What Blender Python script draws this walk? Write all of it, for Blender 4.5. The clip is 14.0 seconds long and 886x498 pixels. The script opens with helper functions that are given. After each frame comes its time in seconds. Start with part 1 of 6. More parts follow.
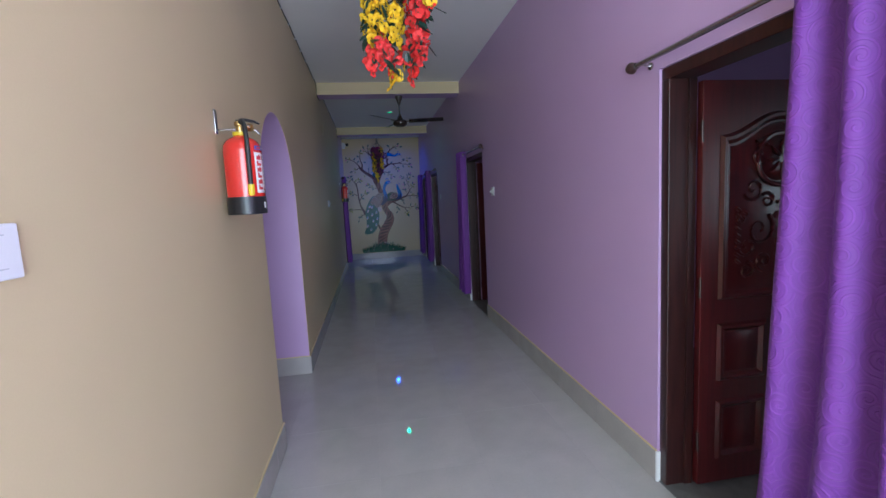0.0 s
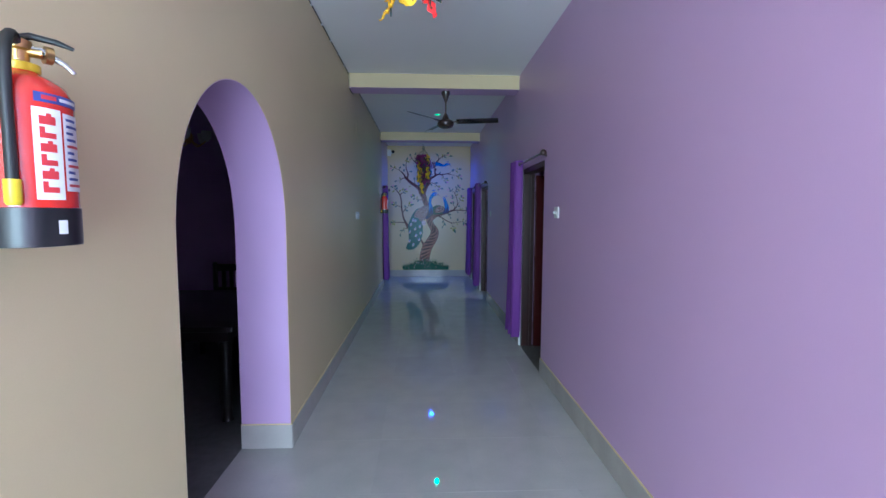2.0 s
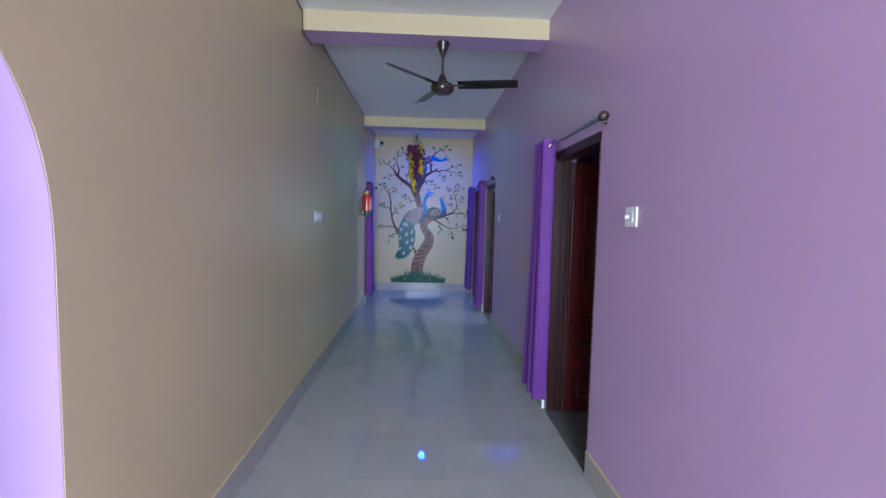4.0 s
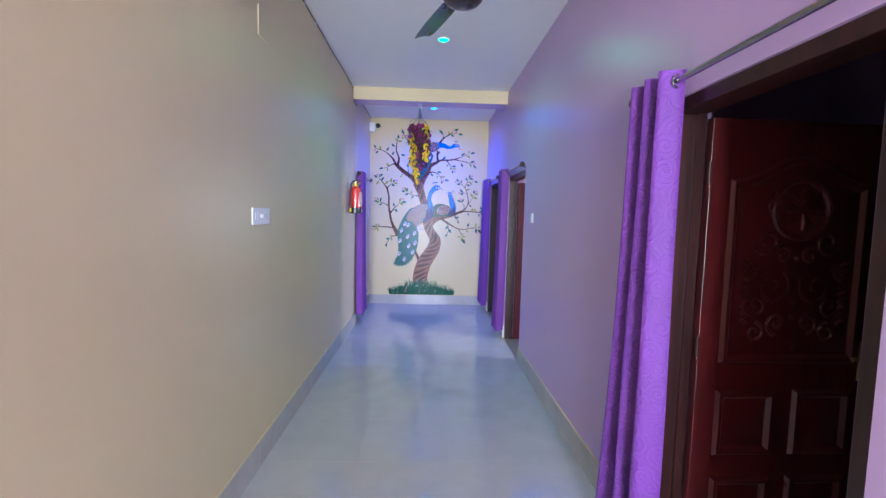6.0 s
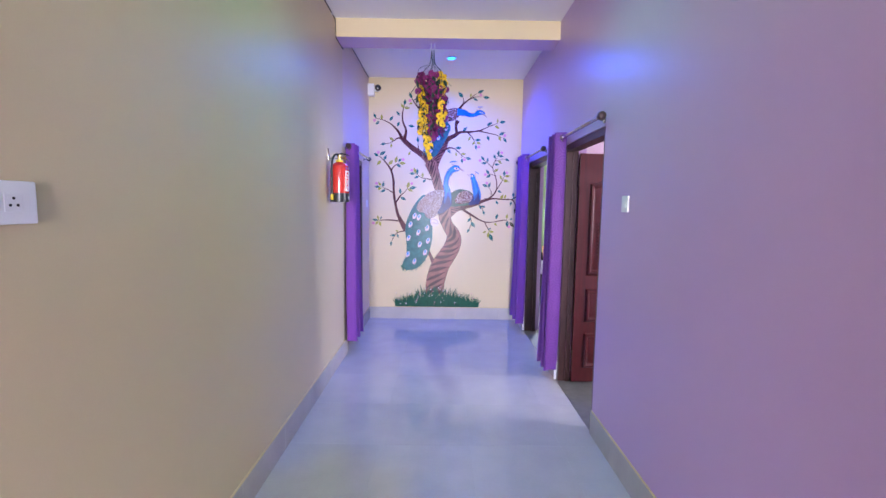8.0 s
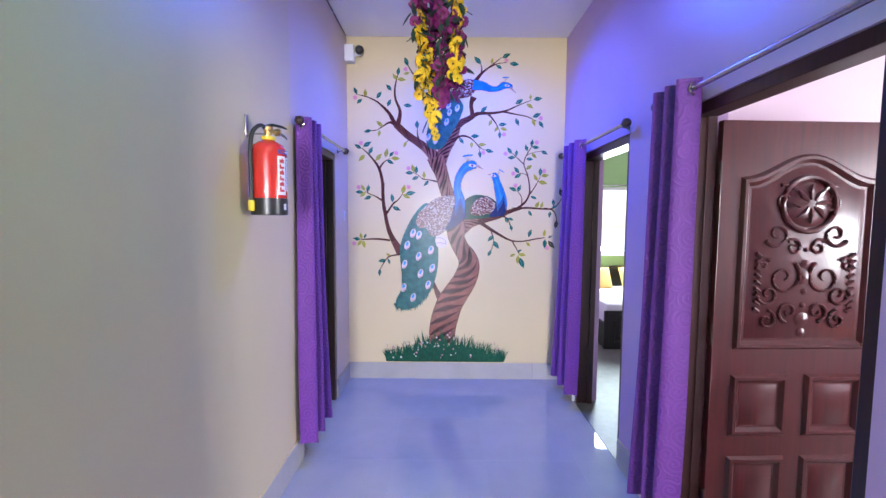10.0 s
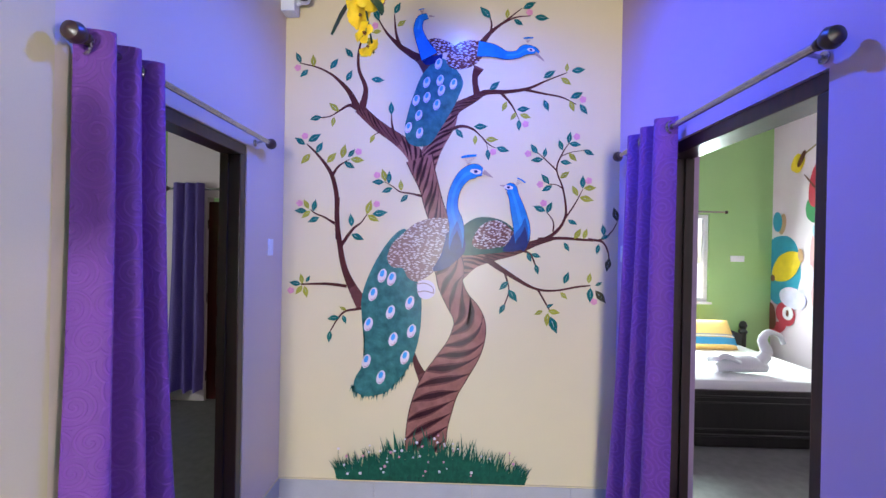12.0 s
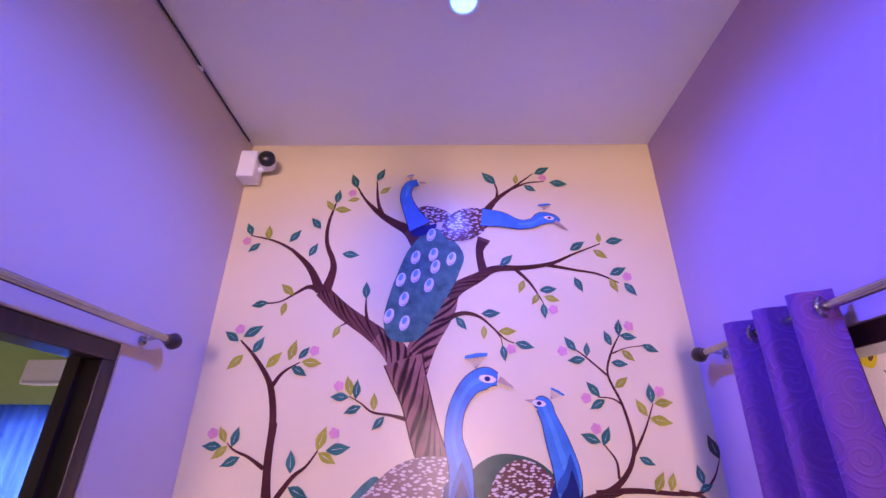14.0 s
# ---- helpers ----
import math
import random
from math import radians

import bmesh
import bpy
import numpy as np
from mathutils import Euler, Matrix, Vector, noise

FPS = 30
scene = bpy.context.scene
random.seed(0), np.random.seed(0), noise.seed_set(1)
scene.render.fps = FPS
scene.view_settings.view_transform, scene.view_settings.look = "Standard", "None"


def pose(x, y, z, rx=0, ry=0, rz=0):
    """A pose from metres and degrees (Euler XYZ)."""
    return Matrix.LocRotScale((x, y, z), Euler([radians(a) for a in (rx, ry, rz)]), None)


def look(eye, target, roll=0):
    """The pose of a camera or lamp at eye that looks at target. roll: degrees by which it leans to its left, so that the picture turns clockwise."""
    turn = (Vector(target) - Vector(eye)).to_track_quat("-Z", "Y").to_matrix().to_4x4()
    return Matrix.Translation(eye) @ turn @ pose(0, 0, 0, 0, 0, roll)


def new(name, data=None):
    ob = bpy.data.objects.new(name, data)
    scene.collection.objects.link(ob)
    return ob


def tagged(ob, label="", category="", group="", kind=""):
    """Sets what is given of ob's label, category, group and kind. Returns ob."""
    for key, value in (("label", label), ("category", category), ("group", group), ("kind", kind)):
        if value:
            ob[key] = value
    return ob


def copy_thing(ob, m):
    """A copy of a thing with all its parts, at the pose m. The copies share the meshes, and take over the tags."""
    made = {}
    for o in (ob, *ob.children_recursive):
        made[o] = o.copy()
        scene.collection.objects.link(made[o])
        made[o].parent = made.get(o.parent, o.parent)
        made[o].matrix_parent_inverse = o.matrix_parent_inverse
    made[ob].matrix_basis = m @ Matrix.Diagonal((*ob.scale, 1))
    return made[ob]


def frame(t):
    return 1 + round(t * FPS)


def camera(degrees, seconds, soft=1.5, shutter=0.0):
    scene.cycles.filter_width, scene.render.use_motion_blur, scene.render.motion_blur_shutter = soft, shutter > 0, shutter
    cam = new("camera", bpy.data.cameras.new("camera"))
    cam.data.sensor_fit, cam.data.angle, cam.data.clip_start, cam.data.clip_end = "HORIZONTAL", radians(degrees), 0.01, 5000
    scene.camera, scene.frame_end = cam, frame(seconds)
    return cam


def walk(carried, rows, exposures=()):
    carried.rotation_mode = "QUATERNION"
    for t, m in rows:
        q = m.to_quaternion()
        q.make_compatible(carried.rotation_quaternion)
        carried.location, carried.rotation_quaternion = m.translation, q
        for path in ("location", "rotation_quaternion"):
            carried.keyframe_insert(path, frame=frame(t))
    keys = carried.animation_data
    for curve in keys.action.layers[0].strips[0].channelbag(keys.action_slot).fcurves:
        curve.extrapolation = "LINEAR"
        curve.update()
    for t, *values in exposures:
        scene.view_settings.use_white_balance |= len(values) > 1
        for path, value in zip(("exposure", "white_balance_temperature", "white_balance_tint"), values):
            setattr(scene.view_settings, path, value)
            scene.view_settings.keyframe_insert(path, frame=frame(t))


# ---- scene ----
cam = camera(90.7, 14.0)
PATH = [
    (0, (0.059, 0.244, 1.546), (0.372, 2.206, 1.319), -2.9),
    (0.5, (0.077, 0.423, 1.555), (0.171, 2.408, 1.326), -1.6),
    (1, (0.136, 0.716, 1.593), (0.229, 2.703, 1.385), -0.7),
    (1.5, (0.231, 1.049, 1.572), (0.343, 3.037, 1.388), -0.5),
    (2, (0.313, 1.418, 1.59), (0.399, 3.41, 1.429), 0.2),
    (2.5, (0.309, 1.837, 1.584), (0.391, 3.831, 1.447), 0.6),
    (2.7, (0.343, 1.996, 1.614), (0.421, 3.989, 1.478), 0.6),
    (4.8, (0.462, 3.718, 1.561), (0.564, 5.71, 1.416), 1.6),
    (5, (0.474, 3.877, 1.579), (0.565, 5.87, 1.435), 1.5),
    (5.5, (0.452, 4.272, 1.562), (0.529, 6.265, 1.42), 1.4),
    (6, (0.426, 4.675, 1.594), (0.502, 6.668, 1.442), 1.5),
    (6.5, (0.416, 5.107, 1.582), (0.475, 7.1, 1.426), 1.5),
    (7, (0.393, 5.542, 1.55), (0.418, 7.535, 1.384), 1.2),
    (7.5, (0.364, 5.981, 1.576), (0.388, 7.972, 1.385), 0.9),
    (8, (0.402, 6.449, 1.567), (0.411, 8.44, 1.373), 0.8),
    (8.2, (0.378, 6.613, 1.587), (0.376, 8.602, 1.383), 0.5),
    (10.3, (0.328, 8.509, 1.59), (0.326, 10.504, 1.448), 0.4),
    (10.5, (0.345, 8.682, 1.59), (0.341, 10.677, 1.451), 0.4),
    (11, (0.387, 9.12, 1.596), (0.388, 11.118, 1.503), 0.5),
    (11.5, (0.466, 9.474, 1.574), (0.421, 11.472, 1.525), 1.0),
    (12, (0.472, 9.771, 1.607), (0.422, 11.77, 1.602), 1.1),
    (12.5, (0.477, 10.018, 1.676), (0.452, 12.001, 1.929), 0.8),
    (13, (0.47, 10.232, 1.752), (0.459, 12.155, 2.299), 0.4),
    (13.5, (0.463, 10.431, 1.793), (0.426, 12.281, 2.552), 0.2),
    (14, (0.443, 10.605, 1.812), (0.412, 12.422, 2.647), 0.4),
]
EXPOSURES = [(0.0, -0.74, 5600, 2), (0.5, -0.49, 5100, -2), (1.0, -0.28, 5050, -6), (2.5, 0.24, 5150, -5), (5.0, 1.22, 5600, 9), (6.5, 1.96, 5950, 14), (8.0, 2.07, 6400, 25), (10.5, 2.00, 6650, 13), (11.5, 1.94, 6900, 9), (12.5, 1.90, 7000, 10), (13.3, 1.86, 7600, 52), (14.0, 1.78, 8200, 72)]
walk(cam, [(t, look(eye, target, roll)) for t, eye, target, roll in PATH], EXPOSURES)

# ---- world and lights ----
world = bpy.data.worlds.new("world")
scene.world = world
world.use_nodes = True
sky = world.node_tree.nodes.new("ShaderNodeTexSky")
sky.sky_type, sky.sun_disc, sky.sun_elevation, sky.sun_rotation = "NISHITA", False, radians(50), radians(200)
world.node_tree.links.new(sky.outputs[0], world.node_tree.nodes["Background"].inputs[0])
world.node_tree.nodes["Background"].inputs[1].default_value = 0.12


def lamp(name, kind, energy, color, m, size=0.0, size_y=0.0, angle=0.0, blend=0.0):
    data = bpy.data.lights.new(name, kind)
    data.energy, data.color = energy, color
    if kind == "AREA":
        data.shape, data.size, data.size_y = "RECTANGLE", size, size_y
    elif kind == "SPOT":
        data.shadow_soft_size, data.spot_size, data.spot_blend = size, radians(angle), blend
    else:
        data.angle = radians(angle)
    ob = new(name, data)
    ob.matrix_world = m
    return ob


lamp("sun", "SUN", 2.5, (1.0, 0.94, 0.85), pose(0, 0, 8, 40, 0, -160), angle=0.6)
DAY = (0.86, 0.93, 1.0)
# daylight in the openings: the entrance behind the walker and the bedroom windows
lamp("entrance_daylight", "AREA", 305, DAY, look((0.42, -1.74, 1.50), (1.30, 1.26, 1.26)), 1.90, 2.75)
lamp("window_and_fill_light", "AREA", 22, (0.74, 0.95, 1.0), look((3.05, 14.93, 1.55), (2.6, 12, 1.0)), 0.75, 0.95)
lamp("window_and_fill_light", "AREA", 30, DAY, look((4.78, 8.57, 1.55), (2.0, 9.4, 1.3)), 0.65, 1.0)
lamp("window_and_fill_light", "AREA", 12, DAY, look((-4.35, 16.13, 1.55), (-4.35, 13, 1.5)), 0.7, 1.0)
# this one is an added fill without a window, to brighten the partition
lamp("window_and_fill_light", "AREA", 24, DAY, look((-5.55, 11.1, 1.55), (-1.8, 13.8, 1.5)), 1.0, 1.0)
lamp("window_and_fill_light", "AREA", 20, DAY, look((5.18, -0.95, 1.55), (2.0, 1.6, 1.4)), 1.0, 1.05)
# coloured downlights in the ceiling
lamp("green_downlight", "SPOT", 12, (0.05, 1.0, 0.50), pose(0.543, 8.96, 3.245), 0.04, angle=165, blend=0.8)
lamp("blue_downlight", "SPOT", 82, (0.025, 0.10, 1.0), pose(0.492, 11.647, 3.245), 0.04, angle=165, blend=0.8)

# ---- materials ----
def surf(name, color, rough=0.5, metal=0.0, spec=0.5, vary=0.08, scale=2.5, bump=0.0, bscale=150.0, coat=0.0, rvary=0.06, sheen=0.0, rand=0.0):
    """A painted, polished or woven surface: two scales of colour noise, roughness noise and fine relief, in metres."""
    m = bpy.data.materials.new(name)
    m.use_nodes = True
    n, l = m.node_tree.nodes, m.node_tree.links
    b = n["Principled BSDF"]
    b.inputs["Metallic"].default_value, b.inputs["Specular IOR Level"].default_value = metal, spec
    b.inputs["Coat Weight"].default_value, b.inputs["Coat Roughness"].default_value = coat, 0.12
    b.inputs["Sheen Weight"].default_value = sheen
    geo = n.new("ShaderNodeNewGeometry")
    big, fine = n.new("ShaderNodeTexNoise"), n.new("ShaderNodeTexNoise")
    big.inputs["Scale"].default_value, big.inputs["Detail"].default_value = scale, 4
    fine.inputs["Scale"].default_value, fine.inputs["Detail"].default_value = bscale, 3
    l.new(geo.outputs["Position"], big.inputs["Vector"])
    l.new(geo.outputs["Position"], fine.inputs["Vector"])
    mixed = n.new("ShaderNodeMath")
    mixed.operation = "MULTIPLY_ADD"
    mixed.inputs[1].default_value = 0.35
    l.new(fine.outputs["Fac"], mixed.inputs[0])
    l.new(big.outputs["Fac"], mixed.inputs[2])
    value = n.new("ShaderNodeMapRange")
    value.inputs["From Min"].default_value, value.inputs["From Max"].default_value = 0.35, 1.0
    value.inputs["To Min"].default_value, value.inputs["To Max"].default_value = 1 - vary, 1 + vary
    l.new(mixed.outputs[0], value.inputs["Value"])
    hsv = n.new("ShaderNodeHueSaturation")
    hsv.inputs["Color"].default_value = (*color, 1)
    if rand:
        info, add = n.new("ShaderNodeObjectInfo"), n.new("ShaderNodeMath")
        add.operation = "MULTIPLY_ADD"
        add.inputs[1].default_value = rand
        l.new(info.outputs["Random"], add.inputs[0])
        l.new(value.outputs["Result"], add.inputs[2])
        l.new(add.outputs[0], hsv.inputs["Value"])
    else:
        l.new(value.outputs["Result"], hsv.inputs["Value"])
    l.new(hsv.outputs["Color"], b.inputs["Base Color"])
    rr = n.new("ShaderNodeMapRange")
    rr.inputs["To Min"].default_value, rr.inputs["To Max"].default_value = max(0.02, rough - rvary), rough + rvary
    l.new(big.outputs["Fac"], rr.inputs["Value"])
    l.new(rr.outputs["Result"], b.inputs["Roughness"])
    if bump:
        bp = n.new("ShaderNodeBump")
        bp.inputs["Strength"].default_value, bp.inputs["Distance"].default_value = bump, 0.002
        l.new(fine.outputs["Fac"], bp.inputs["Height"])
        l.new(bp.outputs["Normal"], b.inputs["Normal"])
    return m


def glow(name, color, strength):
    m = bpy.data.materials.new(name)
    m.use_nodes = True
    b = m.node_tree.nodes["Principled BSDF"]
    b.inputs["Base Color"].default_value = (0.10, 0.10, 0.10, 1)
    b.inputs["Emission Color"].default_value, b.inputs["Emission Strength"].default_value = (*color, 1), strength
    return m


def wood(name, dark, light, rough=0.3, coat=0.4):
    """Varnished timber, grain running up."""
    m = surf(name, light, rough, vary=0.1, coat=coat, bump=0.05, bscale=90)
    n, l = m.node_tree.nodes, m.node_tree.links
    geo, sc, wv = n.new("ShaderNodeNewGeometry"), n.new("ShaderNodeMapping"), n.new("ShaderNodeTexNoise")
    sc.inputs["Scale"].default_value = (28, 28, 1.6)
    wv.inputs["Scale"].default_value, wv.inputs["Detail"].default_value, wv.inputs["Distortion"].default_value = 1.4, 5, 0.8
    ramp = n.new("ShaderNodeValToRGB")
    ramp.color_ramp.elements[0].color, ramp.color_ramp.elements[1].color = (*dark, 1), (*light, 1)
    ramp.color_ramp.elements[0].position, ramp.color_ramp.elements[1].position = 0.3, 0.7
    l.new(geo.outputs["Position"], sc.inputs["Vector"])
    l.new(sc.outputs["Vector"], wv.inputs["Vector"])
    l.new(wv.outputs["Fac"], ramp.inputs["Fac"])
    l.new(ramp.outputs["Color"], n["Hue/Saturation/Value"].inputs["Color"])
    return m


def cloth(name, color):
    """Woven curtain cloth with an embossed pattern of curls, laid out along the cloth in metres."""
    m = surf(name, color, 0.60, vary=0.10, scale=8, sheen=0.06, bscale=700)
    n, l = m.node_tree.nodes, m.node_tree.links

    def math_node(kind, a, b=None, c=None):
        node = n.new("ShaderNodeMath")
        node.operation = kind
        for i, v in enumerate((a, b, c)):
            if isinstance(v, (int, float)):
                node.inputs[i].default_value = v
            elif v is not None:
                l.new(v, node.inputs[i])
        return node.outputs[0]

    uv, vor, away, parts = n.new("ShaderNodeUVMap"), n.new("ShaderNodeTexVoronoi"), n.new("ShaderNodeVectorMath"), n.new("ShaderNodeSeparateXYZ")
    vor.voronoi_dimensions = "2D"
    vor.inputs["Scale"].default_value, vor.inputs["Randomness"].default_value = 11.0, 0.75
    l.new(uv.outputs["UV"], vor.inputs["Vector"])
    away.operation = "SUBTRACT"
    l.new(uv.outputs["UV"], away.inputs[0])
    l.new(vor.outputs["Position"], away.inputs[1])
    l.new(away.outputs["Vector"], parts.inputs[0])
    angle = math_node("ARCTAN2", parts.outputs["Y"], parts.outputs["X"])
    coil = math_node("SINE", math_node("MULTIPLY_ADD", vor.outputs["Distance"], 26.0, angle))
    line = n.new("ShaderNodeMapRange")
    line.inputs["From Min"].default_value, line.inputs["From Max"].default_value = 0.35, 0.75
    l.new(coil, line.inputs["Value"])
    height = math_node("MULTIPLY_ADD", n["Noise Texture.001"].outputs["Fac"], 0.30, line.outputs["Result"])
    bp = n.new("ShaderNodeBump")
    bp.inputs["Strength"].default_value, bp.inputs["Distance"].default_value = 0.80, 0.003
    l.new(height, bp.inputs["Height"])
    l.new(bp.outputs["Normal"], n["Principled BSDF"].inputs["Normal"])
    mx = n.new("ShaderNodeMix")
    mx.data_type = "RGBA"
    mx.inputs["A"].default_value, mx.inputs["B"].default_value = (*color, 1), (*[min(1, c * 1.5 + 0.012) for c in color], 1)
    l.new(math_node("MULTIPLY", line.outputs["Result"], 0.32), mx.inputs["Factor"])
    l.new(mx.outputs["Result"], n["Hue/Saturation/Value"].inputs["Color"])
    return m


def scales(name, dark, light, size):
    """Painted feathers: light dashes on a dark ground."""
    m = surf(name, dark, 0.18, spec=0.075)
    n, l = m.node_tree.nodes, m.node_tree.links
    geo, mp, vor, ramp = n.new("ShaderNodeNewGeometry"), n.new("ShaderNodeMapping"), n.new("ShaderNodeTexVoronoi"), n.new("ShaderNodeValToRGB")
    mp.inputs["Scale"].default_value, mp.inputs["Rotation"].default_value = (1, 0.2, 2.3), (0, 0.75, 0)
    vor.inputs["Scale"].default_value = size
    ramp.color_ramp.elements[0].color, ramp.color_ramp.elements[1].color = (*light, 1), (*dark, 1)
    ramp.color_ramp.elements[0].position, ramp.color_ramp.elements[1].position = 0.36, 0.46
    l.new(geo.outputs["Position"], mp.inputs["Vector"])
    l.new(mp.outputs["Vector"], vor.inputs["Vector"])
    l.new(vor.outputs["Distance"], ramp.inputs["Fac"])
    l.new(ramp.outputs["Color"], n["Hue/Saturation/Value"].inputs["Color"])
    return m


CREAM = surf("cream wall paint", (0.65, 0.535, 0.32), 0.40, rvary=0.0, vary=0.05, scale=0.9, bump=0.10, bscale=220, spec=0.36)
LILAC = surf("lilac wall paint", (0.540, 0.362, 0.600), 0.33, rvary=0.0, vary=0.05, scale=0.9, bump=0.10, bscale=220, spec=0.5)
ENDPAINT = surf("pale cream feature wall paint", (0.69, 0.57, 0.335), 0.19, rvary=0.0, spec=0.09, vary=0.04, scale=0.9, bump=0.10, bscale=220)
# cream paint shifted towards mauve, which puts the blue downlight into the colour
CREAM_BLUELIT = surf("cream wall paint tinted as in blue light", (0.66, 0.515, 0.42), 0.35, rvary=0.0, vary=0.05, scale=0.9, bump=0.10, bscale=220, spec=0.5)
CEIL = surf("white ceiling paint", (0.84, 0.83, 0.82), 0.45, vary=0.04, scale=0.7, bump=0.08)
PINKWALL = surf("pale pink room paint", (0.78, 0.66, 0.70), 0.45, vary=0.04, bump=0.08)
GREENWALL = surf("apple green room paint", (0.34, 0.56, 0.22), 0.45, vary=0.04, bump=0.08)
FLOOR = surf("polished ivory floor tile", (0.47, 0.455, 0.43), 0.036, spec=0.65, vary=0.08, scale=5.0, bscale=60, rvary=0.016, rand=0.05)
GROUT = surf("tile grout", (0.46, 0.445, 0.42), 0.4)
ROOMFLOOR = surf("grey speckled room floor", (0.145, 0.142, 0.138), 0.45, vary=0.3, scale=14)
SKIRT = surf("beige skirting tile", (0.42, 0.395, 0.375), 0.07, spec=0.18, rvary=0.02, vary=0.10, scale=6, rand=0.06)
WHITE = surf("white plastic", (0.80, 0.80, 0.82), 0.42, vary=0.02)
GREYP = surf("light grey plastic", (0.55, 0.55, 0.58), 0.35, vary=0.03)
BLACKP = surf("black plastic", (0.015, 0.015, 0.017), 0.32)
RUBBER = surf("black rubber", (0.02, 0.02, 0.02), 0.5)
CHROME = surf("brushed steel tube", (0.46, 0.44, 0.44), 0.24, metal=1.0, vary=0.05, scale=30)
BRASS = surf("brass", (0.65, 0.45, 0.18), 0.3, metal=1.0)
FINIAL = surf("dark brown finial", (0.040, 0.016, 0.014), 0.36, coat=0.12)
WOOD = wood("dark varnished timber", (0.020, 0.006, 0.006), (0.046, 0.013, 0.011), 0.34, 0.12)
CARVED = wood("varnished carved mahogany", (0.055, 0.006, 0.007), (0.095, 0.010, 0.011), 0.30, 0.20)
BLACKWOOD = wood("black stained timber", (0.007, 0.006, 0.006), (0.015, 0.011, 0.010), 0.3, 0.25)
FANPAINT = surf("dark brown fan enamel", (0.040, 0.025, 0.020), 0.28, coat=0.4)
RED = surf("red enamel", (0.62, 0.030, 0.022), 0.22, coat=0.6, vary=0.05)
LABEL = surf("white sticker", (0.78, 0.76, 0.76), 0.35, vary=0.03)
LABELRED = surf("red print", (0.55, 0.04, 0.05), 0.4)
LABELBLUE = surf("blue print", (0.05, 0.07, 0.28), 0.4)
YELLOWP = surf("yellow plastic", (0.75, 0.55, 0.03), 0.35)
PURPLE = cloth("purple swirl curtain cloth", (0.142, 0.028, 0.265))
LAVENDER = cloth("lavender curtain cloth", (0.15, 0.10, 0.42))
BLUECLOTH = cloth("blue curtain cloth", (0.03, 0.20, 0.70))
nodes, links = BLUECLOTH.node_tree.nodes, BLUECLOTH.node_tree.links
thin, blend = nodes.new("ShaderNodeBsdfTranslucent"), nodes.new("ShaderNodeMixShader")
thin.inputs["Color"].default_value, blend.inputs["Fac"].default_value = (0.05, 0.40, 0.85, 1), 0.6
links.new(nodes["Principled BSDF"].outputs[0], blend.inputs[1])
links.new(thin.outputs[0], blend.inputs[2])
links.new(blend.outputs[0], nodes["Material Output"].inputs["Surface"])
SHEET = surf("white cotton sheet", (0.82, 0.82, 0.82), 0.8, bump=0.2, bscale=300)
TOWEL = surf("white towelling", (0.80, 0.80, 0.80), 0.95, bump=0.6, bscale=260)
PILLOWY = surf("yellow pillowcase", (0.78, 0.50, 0.16), 0.8, bump=0.2, bscale=300)
PILLOWB = surf("blue striped cotton", (0.03, 0.24, 0.42), 0.8, bump=0.2, bscale=300)
ALU = surf("white window frame enamel", (0.75, 0.76, 0.76), 0.35)
BARK = surf("painted bark", (0.29, 0.115, 0.088), 0.18, spec=0.075, vary=0.35, scale=14, bscale=60)
BARKMID = surf("painted mid bark", (0.135, 0.045, 0.040), 0.18, spec=0.075, vary=0.3, scale=14)
BARKDK = surf("painted dark bark", (0.040, 0.012, 0.014), 0.18, spec=0.075, vary=0.3, scale=14)
BRANCH = surf("painted branch brown", (0.085, 0.024, 0.022), 0.18, spec=0.075, vary=0.3, scale=12)
TEAL = surf("painted teal leaf", (0.012, 0.115, 0.095), 0.18, spec=0.075, vary=0.25, scale=25, rand=0.25)
OLIVE = surf("painted olive leaf", (0.30, 0.28, 0.035), 0.18, spec=0.075, vary=0.25, scale=25, rand=0.25)
DKLEAF = surf("painted shaded leaf", (0.075, 0.065, 0.030), 0.18, spec=0.075)
VEIN = surf("painted leaf vein", (0.45, 0.55, 0.42), 0.18, spec=0.075)
PINK = surf("painted pink blossom", (0.68, 0.27, 0.34), 0.18, spec=0.075, vary=0.15, scale=40)
BIRDDEEP = surf("painted deep blue", (0.008, 0.085, 0.27), 0.18, spec=0.075, vary=0.3, scale=12)
BIRDBLUE = surf("painted bright blue", (0.010, 0.18, 0.45), 0.18, spec=0.075, vary=0.35, scale=9)
BIRDPALE = surf("painted light blue", (0.018, 0.25, 0.53), 0.18, spec=0.075, vary=0.3, scale=9)
NAVY = surf("painted navy", (0.010, 0.020, 0.10), 0.18, spec=0.075, vary=0.3, scale=20)
TAIL = surf("painted blue green", (0.036, 0.150, 0.128), 0.18, spec=0.075, vary=0.45, scale=24, bscale=90)
DKGREEN = surf("painted dark green", (0.018, 0.070, 0.045), 0.18, spec=0.075, vary=0.3, scale=20)
SCALE = scales("painted pale brown feathers", (0.25, 0.15, 0.11), (0.58, 0.48, 0.40), 44)
SCALE2 = scales("painted brown feathers", (0.12, 0.038, 0.030), (0.56, 0.44, 0.39), 46)
SPOT = surf("painted off white", (0.70, 0.60, 0.60), 0.18, spec=0.075)
SPOTRED = surf("painted dusty pink", (0.52, 0.30, 0.31), 0.18, spec=0.075)
SPOTBLUE = surf("painted sky blue", (0.06, 0.34, 0.66), 0.18, spec=0.075)
HORN = surf("painted horn", (0.40, 0.27, 0.20), 0.18, spec=0.075)
